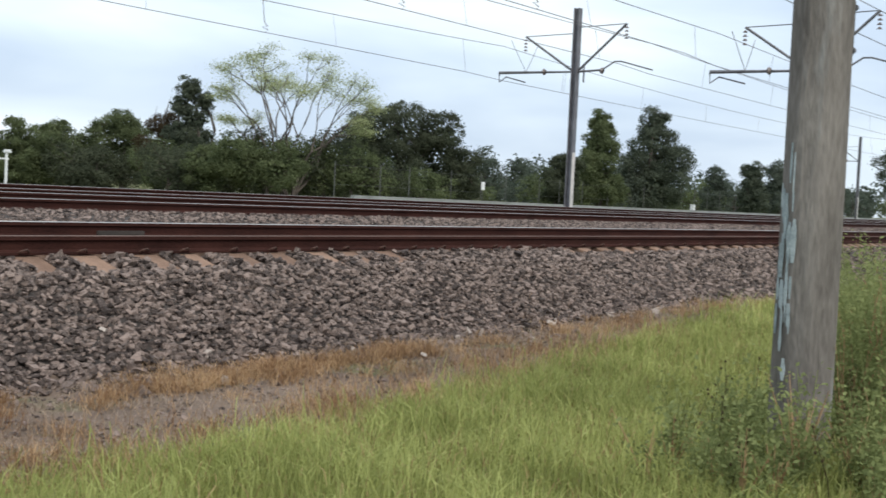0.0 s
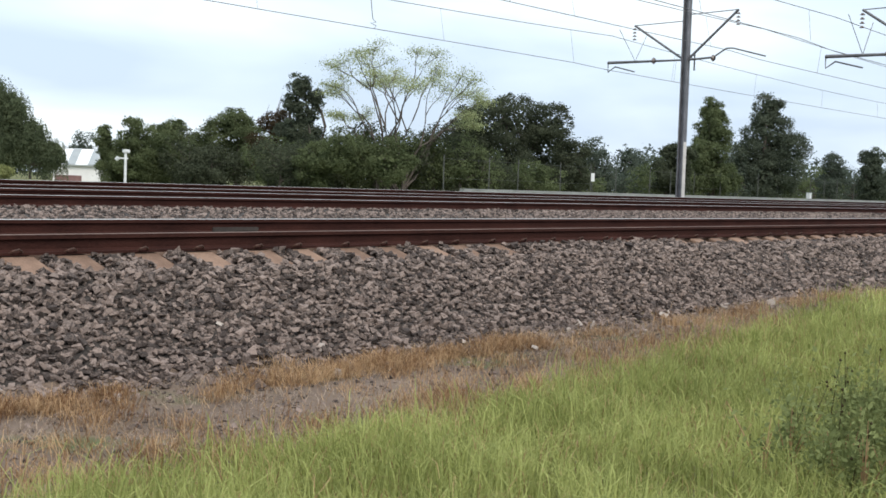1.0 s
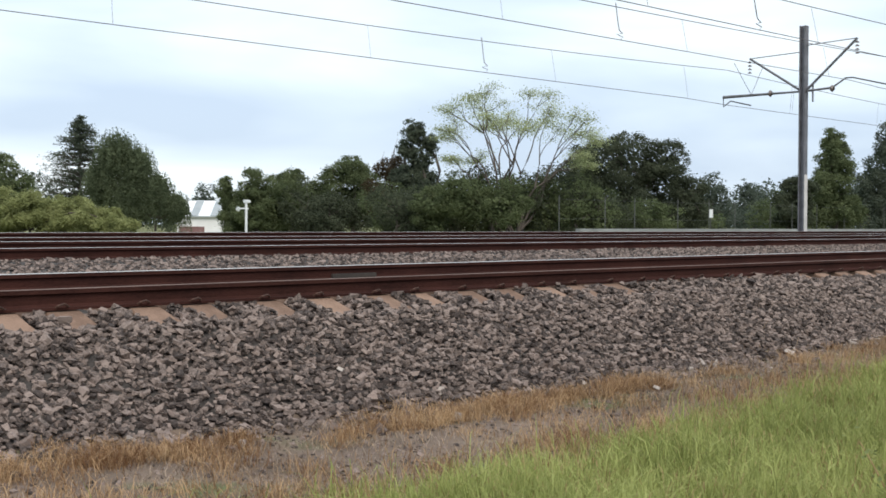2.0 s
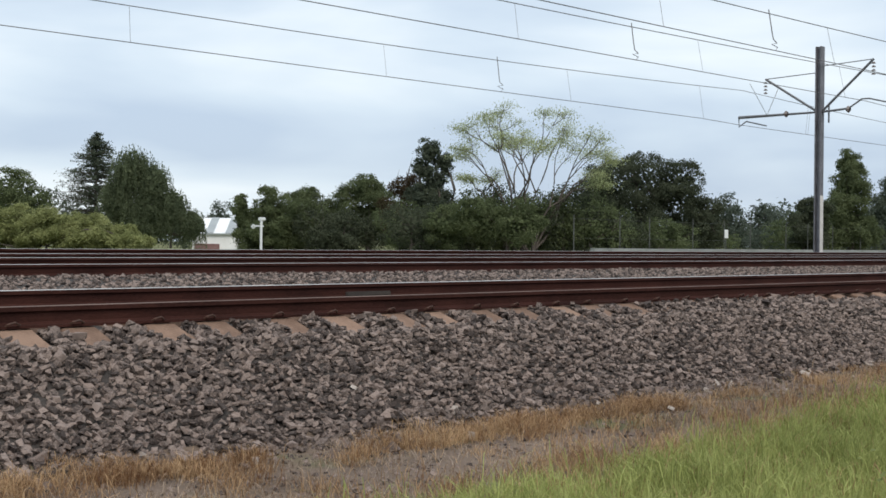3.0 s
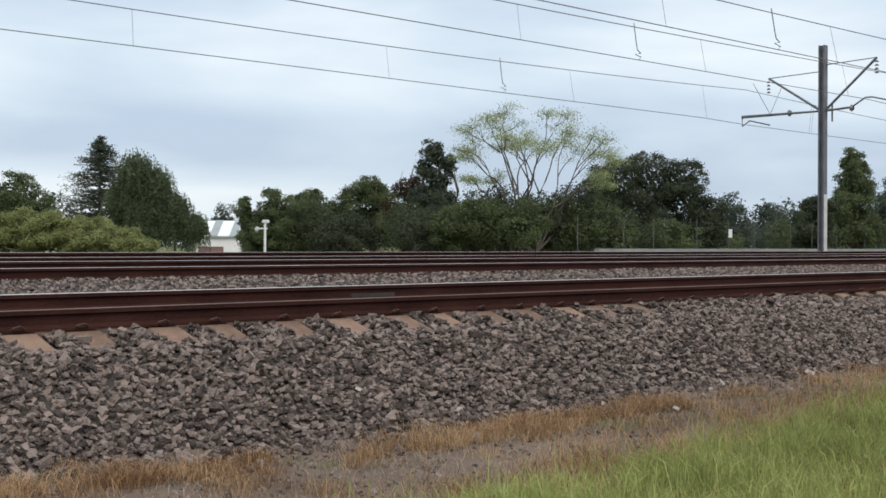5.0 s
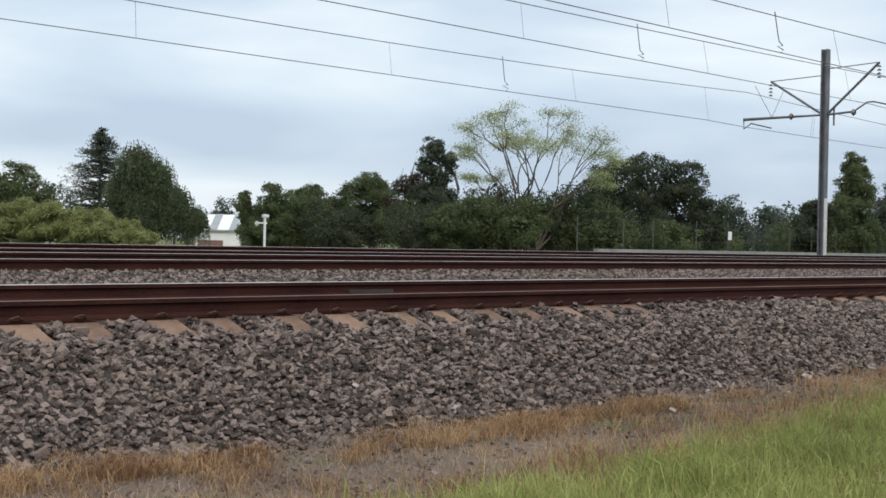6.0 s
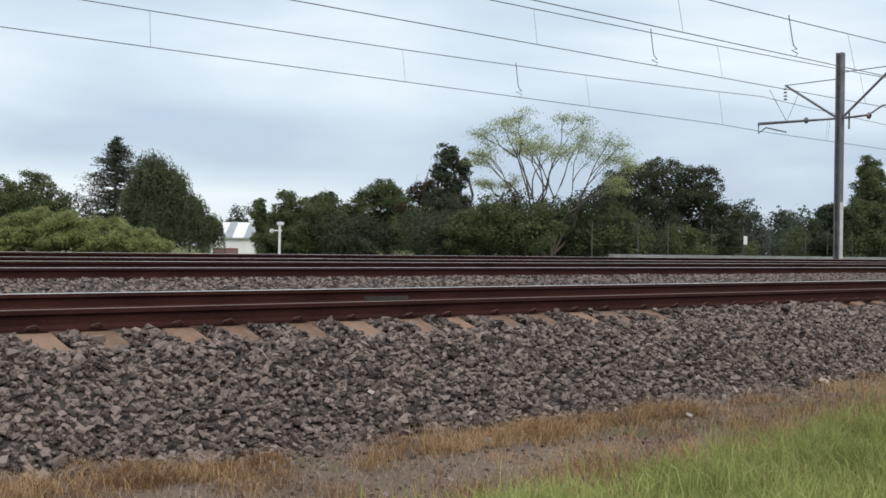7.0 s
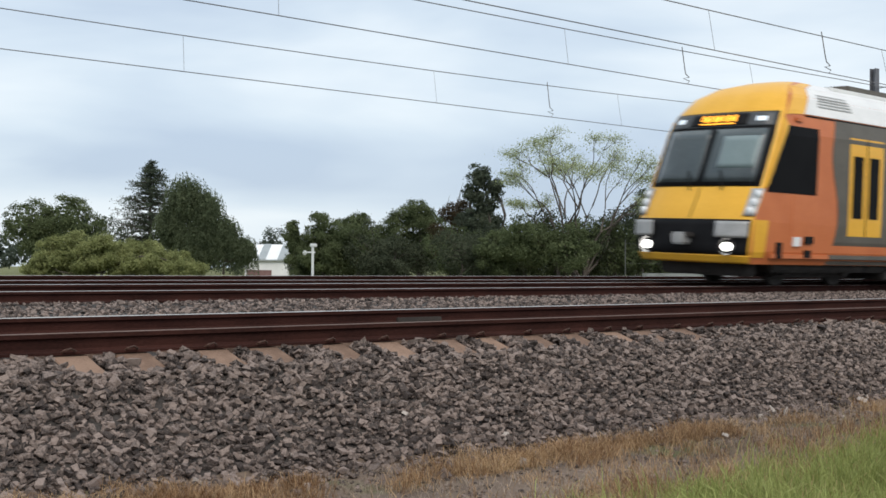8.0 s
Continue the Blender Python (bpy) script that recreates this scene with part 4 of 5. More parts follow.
# ---------------------------------------------------------------- near post
def build_post(x, y, r, h):
    z0 = float(ground_z(x, y)) - 0.1
    post = thing("timber_post", "weathered grey round timber pole in tall weeds", "post", at=(x, y, z0))
    sides, rings = 28, 40
    v = []
    for i in range(rings):
        z = h * i / (rings - 1)
        rr = r * (1.06 - 0.10 * z / h)
        for k in range(sides):
            a = 2 * math.pi * k / sides
            groove = 0.006 * math.sin(a * 9 + 0.5 * math.sin(z * 1.1)) + 0.003 * math.sin(a * 23 + z)
            v.append((math.cos(a) * (rr + groove), math.sin(a) * (rr + groove), z))
    q = [(i * sides + k, i * sides + (k + 1) % sides, (i + 1) * sides + (k + 1) % sides, (i + 1) * sides + k) for i in range(rings - 1) for k in range(sides)]
    me = mesh_of("pole", v, q, M["timber_post"])
    me.polygons.foreach_set("use_smooth", [True] * len(me.polygons))
    child("pole", me, post)
    # flaking pale blue-grey paint low on one side
    rng = np.random.default_rng(3)
    for k in range(26):
        a0, z1 = radians(float(rng.uniform(131, 172))), float(rng.uniform(0.55, 1.9))
        wide, tall = float(rng.uniform(0.06, 0.22)), float(rng.uniform(0.05, 0.28))
        rows = []
        for i in range(5):
            t = i / 4
            w = wide * (0.35 + 0.65 * math.sin(math.pi * (0.1 + 0.8 * t))) * float(rng.uniform(0.7, 1.2))
            rr = r * (1.06 - 0.10 * (z1 + tall * t) / h) + 0.0075
            rows.append([(math.cos(a0 + w * (j / 3 - 0.5)) * rr, math.sin(a0 + w * (j / 3 - 0.5)) * rr, z1 + tall * t) for j in range(4)])
        part("paint_flake", sheet_bm(rows, 0.002), M["faded_paint"], post)
    part("metal_strap", box(0.02, 0.04, 0.34, (0.085, -0.15, 2.75), 0.006), M["arm_steel"], post, "grey metal strap")
    for z in (2.62, 2.88):
        part("strap_bolt", box(0.05, 0.05, 0.035, (0.092, -0.157, z), 0.008), M["arm_steel"], post)
    return post


build_post(7.45, 2.40, 0.178, 6.0)


# ---------------------------------------------------------------- beyond the line
def build_shed():
    M["shed_roof"] = surf("shed_roof", (0.72, 0.74, 0.75), (0.84, 0.85, 0.86), 1.0, 0.5, bump=0.05)
    M["shed_strip"] = surf("shed_strip", (0.28, 0.31, 0.32), (0.36, 0.39, 0.40), 1.0, 0.5, bump=0.05)
    M["shed_wall"] = surf("shed_wall", (0.66, 0.66, 0.65), (0.78, 0.78, 0.77), 1.0, 0.7, bump=0.05)
    M["shed_brick"] = surf("shed_brick", (0.16, 0.09, 0.085), (0.24, 0.14, 0.13), 2.0, 0.9, bump=0.2)
    shed = thing("shed", "white metal-roofed shed with grey skylight strips", "shed", at=(78.1, 120.9, -0.56))
    shed.rotation_euler = (0, 0, radians(-43.7))
    part("wall", box(5.4, 6, 2.4, (1.6, 3, 0.9)), M["shed_wall"], shed, "white wall")
    part("lower_wall", box(2.9, 0.1, 1.0, (0.6, -0.06, 0.25)), M["shed_brick"], shed, "maroon brick base")
    lean = Euler((radians(24), 0, 0)).to_matrix()
    part("roof", box(5.9, 4.6, 0.12, (1.6, 1.9, 2.85), 0.02, turn=lean), M["shed_roof"], shed, "white sheet-metal roof")
    part("roof", box(5.9, 4.6, 0.12, (1.6, 6.0, 2.85), 0.02, turn=Euler((radians(-24), 0, 0)).to_matrix()), M["shed_roof"], shed, "white sheet-metal roof")
    for x in (0.9, 3.2):
        part("skylight", box(0.9, 4.55, 0.05, (x, 1.87, 2.94), turn=lean), M["shed_strip"], shed, "grey skylight strip")
    part("gutter", box(5.9, 0.12, 0.14, (1.6, -0.25, 1.9)), M["shed_strip"], shed)


build_shed()


def build_camera_pole():
    M["white_paint"] = surf("white_paint", (0.55, 0.57, 0.58), (0.72, 0.74, 0.75), 3, 0.5, bump=0.05)
    z = float(ground_z(28.6, 40.0))
    p = thing("camera_pole", "white steel pole with a surveillance head", "pole", at=(28.6, 40.0, z))
    tube("pole", [(0, 0, 0), (0, 0, 1.42)], 0.055, M["white_paint"], p, 10)
    part("head", box(0.30, 0.16, 0.14, (0.03, 0, 1.46), 0.03), M["white_paint"], p, "white box-shaped head")
    part("bracket", box(0.5, 0.06, 0.06, (-0.1, 0.05, 1.18), 0.01), M["white_paint"], p)
    part("dome", box(0.18, 0.16, 0.18, (-0.3, 0.12, 1.16), 0.05), M["white_paint"], p)


build_camera_pole()


def build_fence():
    M["fence_steel"] = surf("fence_steel", (0.06, 0.065, 0.06), (0.14, 0.145, 0.14), 3, 0.6, metal=0.4, bump=0.1)
    M["concrete"] = surf("concrete", (0.16, 0.17, 0.165), (0.28, 0.295, 0.29), 0.8, 0.9, bump=0.2, fine=20)
    fence = thing("fence", "chain-link boundary fence on thin steel posts", "fence", kind="structure")
    post = mesh_of("fence_post", *tube_arrays([(0, 0, 0), (0, 0, 2.1)], 0.028, 6), M["fence_steel"])
    for k in range(28):
        x = 48 + 3.7 * k + 0.5 * math.sin(k * 2.3)
        y = 40.0 + 0.05 * (x - 48)
        child("fence_post", post, fence, at=pose(x, y, float(ground_z(x, y))))
    for h in (0.9, 1.9):
        pts = [(x, 40.0 + 0.05 * (x - 48), float(ground_z(x, 40.0 + 0.05 * (x - 48))) + h) for x in range(48, 150, 4)]
        tube("fence_wire", pts, 0.005, M["fence_steel"], fence, 4)
    wall = thing("kerb_wall", "low pale concrete wall beyond the tracks", "wall", kind="structure")
    part("wall_body", box(101.3, 0.3, 0.62, (97, 37.8, 0.02), 0.02, turn=Euler((0, 0, radians(0.4))).to_matrix()), M["concrete"], wall)


build_fence()


def build_small_markers():
    """Small white cabinets beyond the line, a plate on a stake, and a splice bar at the second rail."""
    M["splice"] = surf("splice_bar", (0.026, 0.021, 0.018), (0.05, 0.042, 0.036), 5, 0.8, bump=0.2)
    for x, y, w in ((88.5, 37.74, 0.40), (117.0, 37.94, 0.46)):
        c = thing("cabinet", "small white trackside cabinet on the low wall", "cabinet", "trackside cabinets", at=(x, y, 0.33))
        part("case", box(w, 0.28, w, (0, 0, w / 2), 0.03), M["white_paint"], c)
        part("lid", box(w + 0.06, 0.32, 0.05, (0, 0, w + 0.02), 0.015), M["white_paint"], c)
    g = float(ground_z(68.6, 44.3))
    sign = thing("marker_plate", "white marker plate on a thin stake", "sign", at=(68.6, 44.3, g))
    tube("stake", [(0, 0, 0), (0, 0, 1.55 - g)], 0.03, M["fence_steel"], sign)
    part("plate", box(0.26, 0.03, 0.55, (0, -0.03, 1.3 - g), 0.01, turn=Euler((0, 0, radians(-40))).to_matrix()), M["white_paint"], sign)
    bond = thing("joint_plate", "dull grey-brown splice bar bolted to the rail web", "rail joint", at=(8.45, 9.87, -0.045))
    part("bar", box(0.62, 0.03, 0.05, (0, -0.005, -0.012), 0.008), M["splice"], bond)


build_small_markers()


# ---------------------------------------------------------------- weeds by the post
def build_weeds():
    rng = np.random.default_rng(77)

    def weed(x, y, h, seed, dense):
        g = np.random.default_rng(seed)
        w = thing("weed", "tall straggly green weed with small leaves", "weed", "weeds by the post", at=(x, y, float(ground_z(x, y))))
        stems, leaves = [], []
        for _ in range(dense):
            a = g.uniform(0, 2 * np.pi)
            lean = g.uniform(0.05, 0.5)
            hh = h * g.uniform(0.55, 1.1)
            t = np.linspace(0, 1, 6)[:, None]
            p = np.array([[np.cos(a), np.sin(a), 0]]) * (lean * hh * t ** 1.4) + np.array([[0, 0, hh]]) * t
            stems.append(tube_arrays(p, np.linspace(0.006, 0.002, 6), 4))
            k = int(60 * hh / 0.7)
            s = g.uniform(0.15, 1.0, k)[:, None]
            q = np.array([[np.cos(a), np.sin(a), 0]]) * (lean * hh * s ** 1.4) + np.array([[0, 0, hh]]) * s
            leaves.append(q + g.normal(size=(k, 3)) * 0.04)
        for v, f in stems:
            child("stem", mesh_of("stem", v, f, M["straw" if seed % 3 == 0 else "weed"]), w)
        v, f = leaf_arrays(np.concatenate(leaves), 0.017, g, flat=0.3)
        child("foliage", mesh_of("foliage", v, f, M["weed"]), w)

    # bare brown stalks with dark seed heads
    for k in range(16):
        x, y = float(rng.uniform(5.8, 7.7)), float(rng.uniform(1.6, 2.9))
        h = float(rng.uniform(0.35, 0.62))
        w = thing("seed_stalk", "thin bare brown stalk with dark seed heads", "weed", "seed stalks", at=(x, y, float(ground_z(x, y))))
        dx, dy = rng.normal(size=2) * 0.12
        tube("stalk", [(0, 0, 0), (dx * 0.3, dy * 0.3, h * 0.5), (dx, dy, h)], [0.004, 0.003, 0.0018], M["leaf_brown"], w, 4)
        for a in range(3):
            p = np.array([dx, dy, h]) * (1 - 0.16 * a) + rng.normal(size=3) * 0.03 * (a > 0)
            v, f = tube_arrays([p, p + (0, 0, 0.008), p + (0, 0, 0.018)], [0.003, 0.009, 0.002], 6)
            child("seed_head", mesh_of("seed_head", v, f, M["leaf_brown"]), w)
    # low weeds before and beside the post, taller ones past it
    # weeds that hide the foot of the post
    for k in range(16):
        weed(float(rng.uniform(6.2, 7.15)), float(rng.uniform(1.75, 2.6)), float(rng.uniform(0.4, 0.68)), 500 + k, 6)
    for k in range(115):
        if k < 55:
            x, y, h = rng.uniform(5.5, 7.9), rng.uniform(1.3, 2.9), rng.uniform(0.25, 0.5)
        else:
            x = rng.uniform(7.3, 13.0)
            y, h = 0.262 * x + rng.normal(0.0, 0.22), rng.uniform(0.75, 1.3)
        if (x - 7.45) ** 2 + (y - 2.40) ** 2 < 0.06:
            continue
        weed(float(x), float(y), float(h), 300 + k, 8 if k < 55 else 7)


build_weeds()


# ---------------------------------------------------------------- train
M["train_yellow"] = surf("train_yellow", (0.74, 0.38, 0.03), (0.84, 0.46, 0.05), 1.5, 0.35, bump=0.02, fine=20)
M["train_orange"] = surf("train_orange", (0.50, 0.135, 0.042), (0.60, 0.185, 0.065), 1.5, 0.4, bump=0.02, fine=20)
M["train_grey"] = surf("train_grey", (0.085, 0.075, 0.06), (0.13, 0.115, 0.095), 1.5, 0.45, bump=0.02, fine=20)
M["train_white"] = surf("train_white", (0.66, 0.66, 0.66), (0.8, 0.8, 0.79), 1.2, 0.5, bump=0.02, fine=20)
M["train_black"] = surf("train_black", (0.006, 0.006, 0.007), (0.014, 0.014, 0.015), 2, 0.6, spec=0.1, bump=0.02)
M["train_glass"] = surf("train_glass", (0.006, 0.006, 0.007), (0.012, 0.012, 0.013), 1.0, 0.4, bump=0.0, spec=0.03)
M["train_screen"] = surf("train_screen", (0.035, 0.045, 0.05), (0.085, 0.105, 0.11), 0.8, 0.05, bump=0.0, spec=0.5)
M["train_silver"] = surf("train_silver", (0.32, 0.32, 0.31), (0.5, 0.49, 0.48), 3, 0.5, metal=0.4, bump=0.05)
M["underframe"] = surf("underframe", (0.015, 0.013, 0.012), (0.05, 0.042, 0.038), 4, 0.85, bump=0.3)
# blue-grey of the sky's reflection, painted on one windscreen pane
M["reflection_grey"] = surf("reflection_grey", (0.14, 0.19, 0.195), (0.22, 0.28, 0.285), 0.8, 0.08, bump=0.0)
M["brow_grey"] = surf("brow_grey", (0.045, 0.05, 0.055), (0.075, 0.08, 0.085), 1.5, 0.4, bump=0.02)
M["lamp_glass"] = surf("lamp_glass", (0.75, 0.78, 0.8), (0.85, 0.87, 0.88), 3, 0.15, bump=0.0)
M["head_lamp"] = glow("head_lamp", (1.0, 0.98, 0.93), 5.0)
M["amber_sign"] = glow("amber_sign", (1.0, 0.40, 0.03), 1.5)
M["marker_lamp"] = glow("marker_lamp", (0.75, 0.83, 0.9), 0.35)

NOSE = [(0.48, 0.14), (0.75, 0.0), (1.36, 0.06), (2.10, 0.46), (3.36, 1.00), (3.75, 1.24), (4.15, 1.60), (4.40, 2.05), (4.56, 2.7), (4.64, 3.4)]
WIDTH = [(0.48, 1.38), (0.75, 1.47), (1.36, 1.50), (3.30, 1.50), (3.75, 1.42), (4.15, 1.22), (4.40, 0.96), (4.56, 0.66), (4.64, 0.35)]
LEN = 20.0


def nose_x(z):
    return float(np.interp(z, [a for a, _ in NOSE], [b for _, b in NOSE]))


def half_w(z):
    return float(np.interp(z, [a for a, _ in WIDTH], [b for _, b in WIDTH]))


def front_pt(v, z, out=0.0):
    """A place on the cab's front: v from -1 (near side) to 1, z above the rail."""
    w = half_w(z)
    return (nose_x(z) + 0.26 * abs(v) ** 3.5 - out, v * w * (1 + out * 0.4), z)


def side_pt(x, z, side=-1, out=0.0):
    return (x, side * (half_w(z) + out), z)


def front_panel(name, v0, v1, z0, z1, mat, parent, out=0.012, label="", slant=0.0):
    n, m = 9, 7
    rows = []
    for i in range(m):
        z = z0 + (z1 - z0) * i / (m - 1)
        k = slant * i / (m - 1)
        rows.append([front_pt(v0 + k * (1 if v0 < 0 else -1) + (v1 - v0) * j / (n - 1), z, out) for j in range(n)])
    return part(name, sheet_bm(rows, 0.01), mat, parent, label, True)


def side_panel(name, corners, mat, parent, side=-1, out=0.010, label="", steps=8):
    """A panel on the body's side between corners (x, z): lower front, lower back, upper back, upper front."""
    (ax, az), (bx, bz), (cx, cz), (dx, dz) = corners
    rows = []
    for i in range(steps):
        t = i / (steps - 1)
        l, r = (ax + (dx - ax) * t, az + (dz - az) * t), (bx + (cx - bx) * t, bz + (cz - bz) * t)
        rows.append([side_pt(l[0] + (r[0] - l[0]) * j / 5, l[1] + (r[1] - l[1]) * j / 5, side, out) for j in range(6)])
    return part(name, sheet_bm(rows, 0.01), mat, parent, label)


def build_train():
    train = thing("passenger_train", "yellow-fronted orange and grey double-deck electric passenger train", "train")
    zs = [0.48, 0.6, 0.75, 1.05, 1.36, 1.75, 2.1, 2.5, 2.9, 3.36, 3.55, 3.75, 3.95, 4.15, 4.28, 4.40, 4.5, 4.56, 4.61, 4.64]
    zs = sorted(set(zs) | {a for a, _ in NOSE} | {a for a, _ in WIDTH})
    for side in (-1, 1):
        rows = []
        for z in zs:
            x0 = nose_x(z) + 0.26
            rows.append([side_pt(x0 + (LEN - x0) * k, z, side) for k in (0, 0.04, 0.1, 0.2, 0.35, 0.55, 0.78, 1)])
        part("body_side", sheet_bm(rows, 0.03), M["train_orange"], train, "orange-red painted body side")
    bm = sheet_bm([[front_pt(-1 + 2 * j / 20, z) for j in range(21)] for z in zs], 0.03)
    part("cab_shell", bm, M["train_yellow"], train, "yellow moulded cab front", True)
    part("end_wall", box(0.05, 2.8, 3.6, (LEN - 0.03, 0, 2.3)), M["train_grey"], train)
    # cab front
    front_panel("windscreen_surround", -0.93, 0.93, 2.11, 3.75, M["train_black"], train, 0.022, "black windscreen surround")
    front_panel("windscreen", -0.84, -0.02, 2.2, 3.36, M["train_screen"], train, 0.036, "grey reflecting windscreen")
    front_panel("windscreen", 0.05, 0.84, 2.2, 3.36, M["train_screen"], train, 0.036, "grey reflecting windscreen")
    front_panel("brow_panel", -0.90, 0.90, 3.42, 3.73, M["brow_grey"], train, 0.032, "dark grey panel over the windscreen")
    front_panel("screen_mullion", -0.02, 0.05, 2.2, 3.38, M["train_black"], train, 0.045)
    for v0, v1 in ((-0.995, -0.84), (0.84, 0.995)):
        cluster = front_panel("lamp_cluster", v0, v1, 1.48, 2.06, M["train_silver"], train, 0.03, "silver lamp cluster")
        for k in range(3):
            bm = bmesh.new()
            bmesh.ops.create_uvsphere(bm, u_segments=12, v_segments=6, radius=0.085)
            bmesh.ops.scale(bm, vec=(0.5, 1, 1), verts=bm.verts)
            part("lamp", bm, M["lamp_glass"], cluster, "white lamp glass", True, at=pose(*front_pt((v0 + v1) / 2 + (0.015 * k - 0.01) * (-1 if v0 < 0 else 1), 1.58 + 0.18 * k, 0.05)))
    front_panel("panel_seam", -0.035, -0.025, 1.42, 2.08, M["train_black"], train, 0.016)
    sign = front_panel("destination_sign", -0.5, 0.5, 3.45, 3.71, M["train_black"], train, 0.044, "black sign with lit amber letters")
    for k in range(11):
        a = -0.30 + 0.056 * k
        front_panel("letter_bar", a, a + (0.04, 0.03, 0.042, 0.014)[k % 4], 3.535 + 0.02 * (k % 3 == 1), 3.68 - 0.03 * (k % 2), M["amber_sign"], sign, 0.058)
    front_panel("letter_underline", -0.29, 0.30, 3.48, 3.50, M["amber_sign"], sign, 0.058)
    for v in (-0.78, 0.64):
        front_panel("marker_light", v, v + 0.15, 3.53, 3.63, M["marker_lamp"], train, 0.05, "small white marker light")
    front_panel("coupler_recess", -0.97, 0.97, 0.62, 1.40, M["train_black"], train, 0.02, "black coupler recess")
    for v0, v1 in ((-0.95, -0.50), (0.56, 0.97)):
        front_panel("buffer_box", v0, v1, 1.02, 1.36, M["train_silver"], train, 0.09, "dull silver anti-climber box")
    for v in (-0.70, 0.70):
        bm = bmesh.new()
        bmesh.ops.create_uvsphere(bm, u_segments=16, v_segments=8, radius=0.105)
        bmesh.ops.scale(bm, vec=(0.35, 1.2, 0.85), verts=bm.verts)
        p = front_pt(v, 0.83, 0.03)
        part("headlight", bm, M["head_lamp"], train, "glowing white headlight", True, at=pose(*p))
        bm = bmesh.new()
        bmesh.ops.create_cone(bm, cap_ends=False, segments=20, radius1=0.18, radius2=0.14, depth=0.08)
        bmesh.ops.rotate(bm, cent=(0, 0, 0), matrix=Euler((0, radians(90), 0)).to_matrix(), verts=bm.verts)
        part("headlight_rim", bm, M["train_silver"], train, at=pose(p[0] + 0.02, p[1], p[2]))
    part("coupler", box(0.5, 0.34, 0.26, (-0.02, 0, 0.98), 0.04), M["train_silver"], train, "grey automatic coupler")
    part("coupler_hook", box(0.22, 0.5, 0.12, (-0.1, 0, 1.05), 0.03), M["underframe"], train)
    front_panel("apron", -1.0, 1.0, 0.50, 0.655, M["train_yellow"], train, 0.03, "yellow lower apron")
    # pale sheet over one pane: a painted reflection
    front_panel("screen_reflection", -0.78, -0.2, 2.5, 3.2, M["reflection_grey"], train, 0.040, "pale grey reflection painted on the windscreen")
    for v in (-0.42, 0.12):
        a, b = front_pt(v, 2.02, 0.06), front_pt(v + 0.12, 2.45, 0.06)
        tube("wiper", [a, b], 0.014, M["train_black"], train)
    for side in (-1, 1):
        # corner strip, side lamps, cab window
        side_panel("corner_panel", [(0.36, 0.62), (0.78, 0.62), (0.85, 1.4), (0.34, 1.4)], M["train_yellow"], train, side, 0.012, "yellow cab corner")
        side_panel("window_pillar", [(0.70, 2.1), (0.78, 2.1), (1.53, 3.45), (1.40, 3.62)], M["train_yellow"], train, side, 0.012)
        side_panel("cab_window", [(0.74, 2.0), (2.66, 2.0), (2.70, 3.44), (1.50, 3.44)], M["train_glass"], train, side, 0.012, "black cab side window")
        side_panel("cab_door", [(1.75, 0.95), (2.62, 0.95), (2.62, 1.98), (1.75, 1.98)], M["train_orange"], train, side, 0.008, "orange cab door")
        part("step_plate", box(0.28, 0.03, 0.2, (1.95, side * 1.5, 0.98)), M["train_white"], train, "white notice plate")
        part("step_hole", box(0.34, 0.03, 0.16, (2.42, side * 1.505, 1.02)), M["train_black"], train)
        part("step_hole", box(0.26, 0.03, 0.16, (2.40, side * 1.49, 0.72)), M["train_black"], train)
        part("step_hole", box(0.24, 0.03, 0.34, (1.3, side * 1.48, 0.78)), M["train_black"], train)
        # grey flank with a wavy front edge
        rows = []
        for i in range(14):
            z = (0.49, 1.0, 1.2, 1.36, 1.6, 1.9, 2.2, 2.5, 2.8, 3.1, 3.30, 3.45, 3.6, 3.72)[i]
            wave = 3.42 + 0.16 * math.sin((z - 0.9) * 2.3)
            rows.append([side_pt(wave + (LEN - wave) * j / 4, z, side, 0.012) for j in range(5)])
        part("grey_flank", sheet_bm(rows, 0.006), M["train_grey"], train, "dark grey flank")
        for x0 in (4.0, 14.0):
            leafs = side_panel("doorway", [(x0, 1.14), (x0 + 1.5, 1.14), (x0 + 1.5, 3.36), (x0, 3.36)], M["train_yellow"], train, side, 0.018, "yellow double doors")
            for k in range(2):
                a = x0 + 0.16 + 0.72 * k
                side_panel("door_window", [(a, 1.55), (a + 0.42, 1.55), (a + 0.42, 2.95), (a, 2.95)], M["train_glass"], leafs, side, 0.03)
            part("door_gap", box(0.02, 0.01, 2.2, (x0 + 0.75, side * 1.525, 2.25)), M["train_black"], leafs)
        for x0 in (6.2, 8.2, 10.2, 12.0):
            side_panel("window", [(x0, 2.6), (x0 + 1.6, 2.6), (x0 + 1.6, 3.3), (x0, 3.3)], M["train_glass"], train, side, 0.014)
            side_panel("window", [(x0, 1.15), (x0 + 1.6, 1.15), (x0 + 1.6, 1.85), (x0, 1.85)], M["train_glass"], train, side, 0.014)
        side_panel("roof_side", [(2.2, 3.74), (LEN, 3.74), (LEN, 4.38), (2.9, 4.38)], M["train_white"], train, side, 0.012, "white roof edge")
        side_panel("roof_edge", [(2.9, 4.385), (LEN, 4.385), (LEN, 4.63), (3.9, 4.63)], M["train_white"], train, side, 0.012, "white roof edge")
        side_panel("roof_cap", [(1.46, 3.68), (2.17, 3.735), (2.86, 4.38), (2.27, 4.38)], M["train_yellow"], train, side, 0.014, "yellow moulded roof corner")
        side_panel("roof_cap", [(2.27, 4.385), (2.86, 4.385), (3.86, 4.63), (3.60, 4.63)], M["train_yellow"], train, side, 0.014, "yellow moulded roof corner")
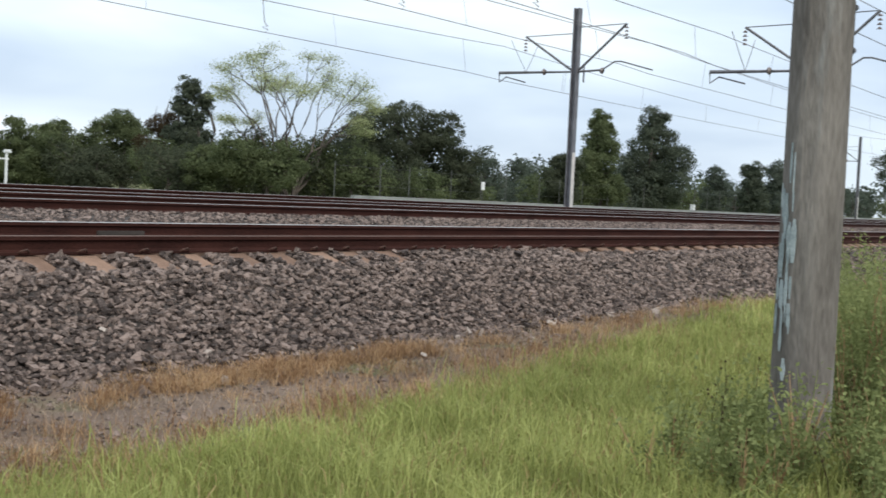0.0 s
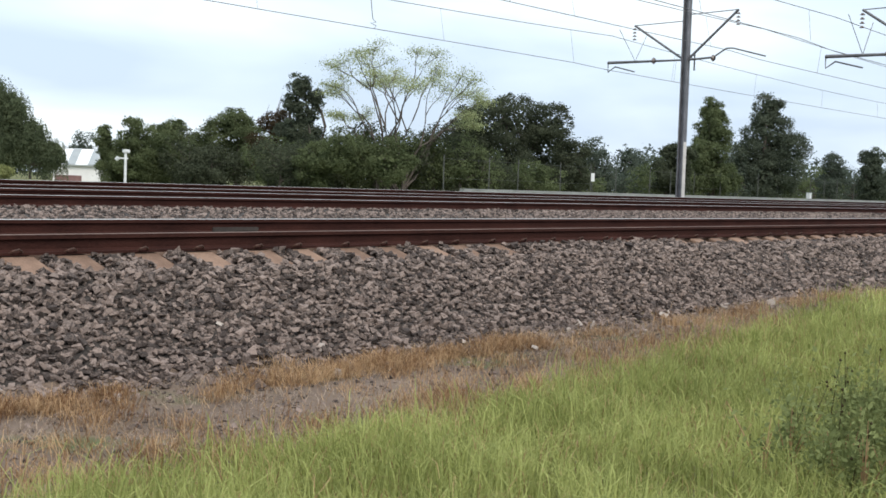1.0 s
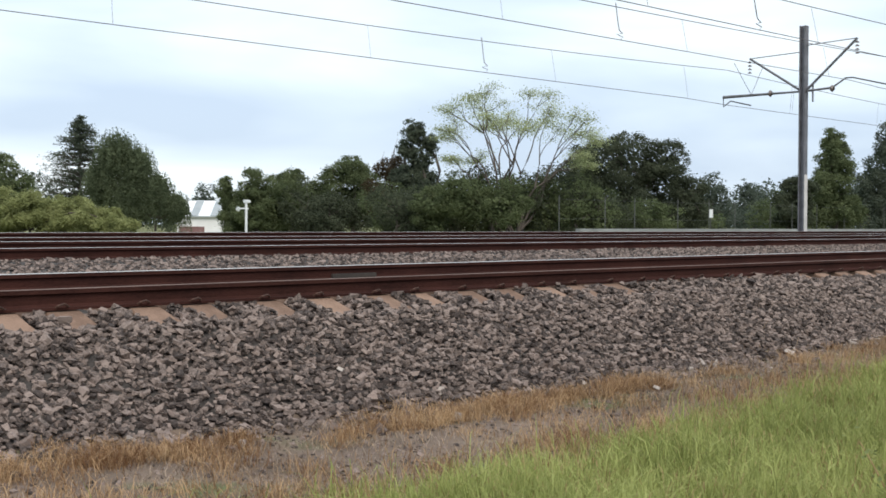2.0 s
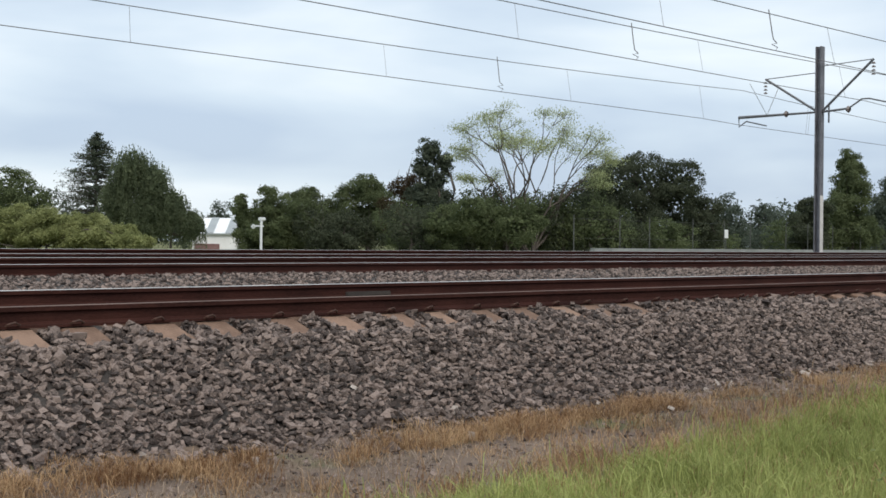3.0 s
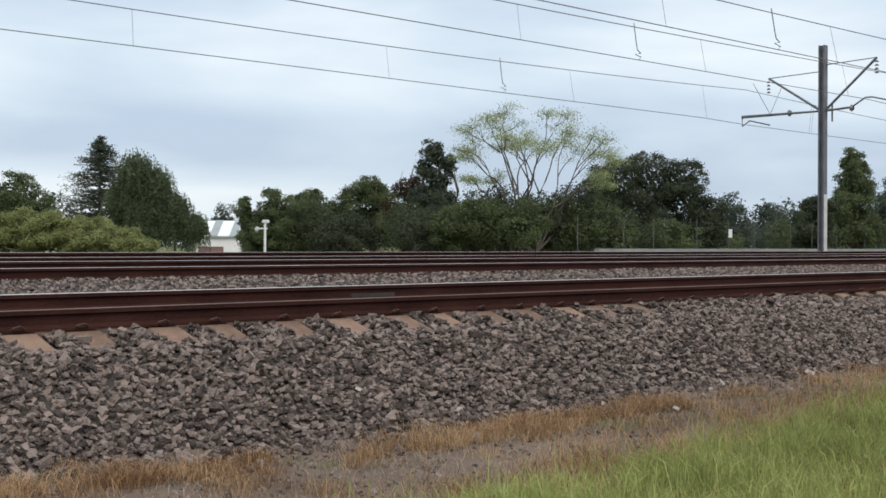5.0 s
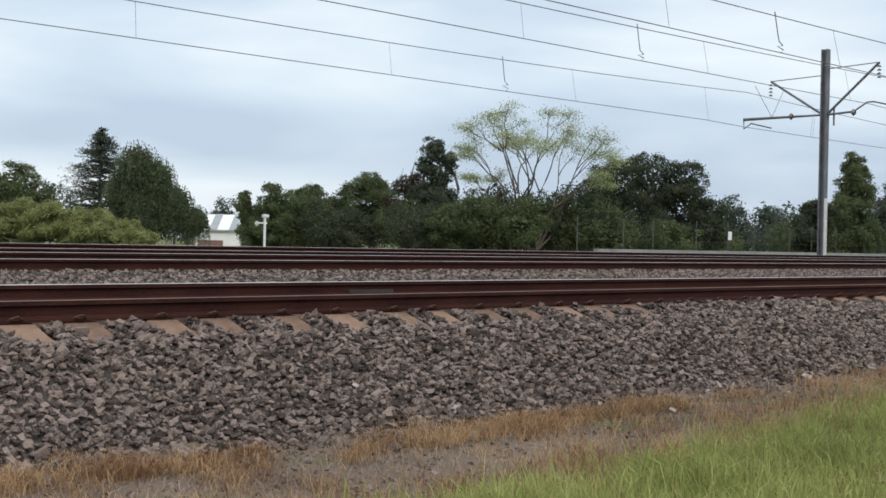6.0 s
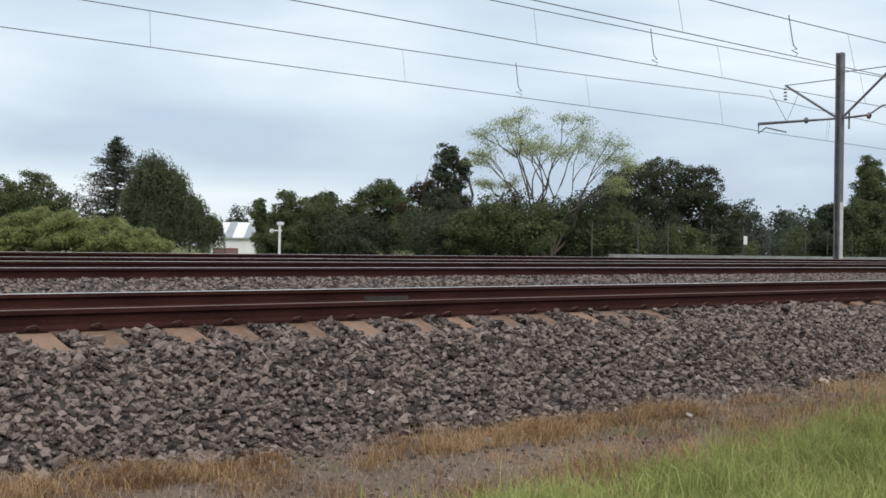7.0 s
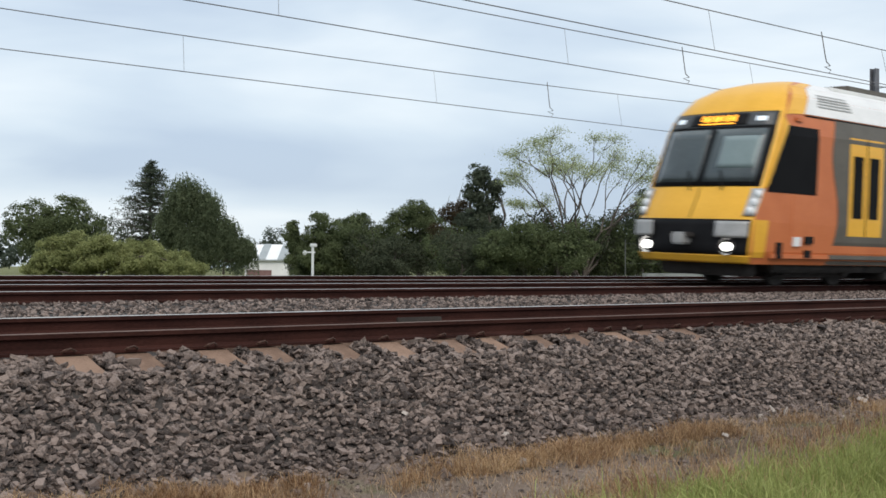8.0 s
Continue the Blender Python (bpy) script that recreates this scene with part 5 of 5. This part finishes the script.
        part("side_lamp_housing", box(0.30, 0.07, 0.13, (1.92, side * 1.465, 3.585), 0.03), M["train_orange"], train)
        for k in range(5):
            z = 3.95 + 0.07 * k
            side_panel("grille_slat", [(2.85 + 0.05 * k, z), (4.3, z), (4.3, z + 0.03), (2.87 + 0.05 * k, z + 0.03)], M["train_silver"], train, side, 0.03, steps=3)
        part("rain_gutter", box(LEN - 2.2, 0.03, 0.03, ((LEN + 2.2) / 2, side * 1.43, 3.70)), M["train_black"], train)
        part("sole_bar", box(2.3, 0.04, 0.10, (2.15, side * 1.47, 0.66), 0.01), M["train_orange"], train)
        part("sole_bar", box(LEN - 3.32, 0.04, 0.10, ((LEN + 3.32) / 2, side * 1.47, 0.66), 0.01), M["train_grey"], train, "dark grey sole bar")
    part("roof_deck", box(LEN - 4, 1.7, 0.12, ((LEN + 4) / 2 + 0.2, 0, 4.50), 0.03), M["train_white"], train, "white roof")
    part("roof_unit", box(2.2, 1.5, 0.16, (6.2, 0, 4.62), 0.04), M["train_grey"], train, "grey roof equipment box")
    # running gear
    part("underframe", box(LEN - 1.6, 2.5, 0.42, (LEN / 2 + 0.6, 0, 0.52), 0.05), M["underframe"], train)
    # bogie blocks reach low, so that they also fill the shade over the rails
    for cx in (3.4, 16.6):
        bogie = part("bogie", box(3.2, 2.1, 0.46, (cx, 0, 0.42), 0.05), M["underframe"], train, "dark bogie")
        for dx in (-1.2, 1.2):
            for y in (-0.752, 0.752):
                bm = bmesh.new()
                bmesh.ops.create_cone(bm, cap_ends=True, segments=28, radius1=0.44, radius2=0.44, depth=0.12)
                bmesh.ops.rotate(bm, cent=(0, 0, 0), matrix=Euler((radians(90), 0, 0)).to_matrix(), verts=bm.verts)
                part("wheel", bm, M["underframe"], bogie, at=pose(cx + dx, y, 0.44))
    # dark boxes added under the floor in place of the shade there
    for x0, w in ((6.2, 1.6), (8.4, 2.2), (11.2, 1.8)):
        part("underfloor_shade_box", box(w, 2.5, 0.45, (x0 + w / 2, 0, 0.36), 0.03), M["underframe"], train)
    for cx in (3.4, 16.6):
        for y in (-1.02, 1.02):
            part("side_frame", box(3.1, 0.14, 0.34, (cx, y, 0.40), 0.04), M["underframe"], train)
            for dx in (-1.2, 1.2):
                part("axle_box", box(0.34, 0.2, 0.34, (cx + dx, y * 1.05, 0.42), 0.05), M["underframe"], train)
    part("snow_plough", box(0.5, 2.2, 0.30, (0.85, 0, 0.36), 0.05), M["underframe"], train)
    # true size of the car: 4.4 m high over the rail
    for ob in train.children_recursive:
        size = Matrix.Diagonal((0.94, 1.0 if ob.name.startswith("wheel") else 0.945, 0.95, 1))
        ob.data.transform(size)
        ob.location = size @ ob.location
    return train


train = build_train()


# ---------------------------------------------------------------- movement
def motions():
    """The train runs in along the second track at about 28 m/s."""
    lean = math.degrees(math.atan2(0.060, GAUGE))
    rows = [(0.5 * k, pose(19.98 + 28.5 * (8.0 - 0.5 * k), 15.152, 0.206, lean, 0, 0)) for k in range(17)]
    walk(train, rows)


motions()
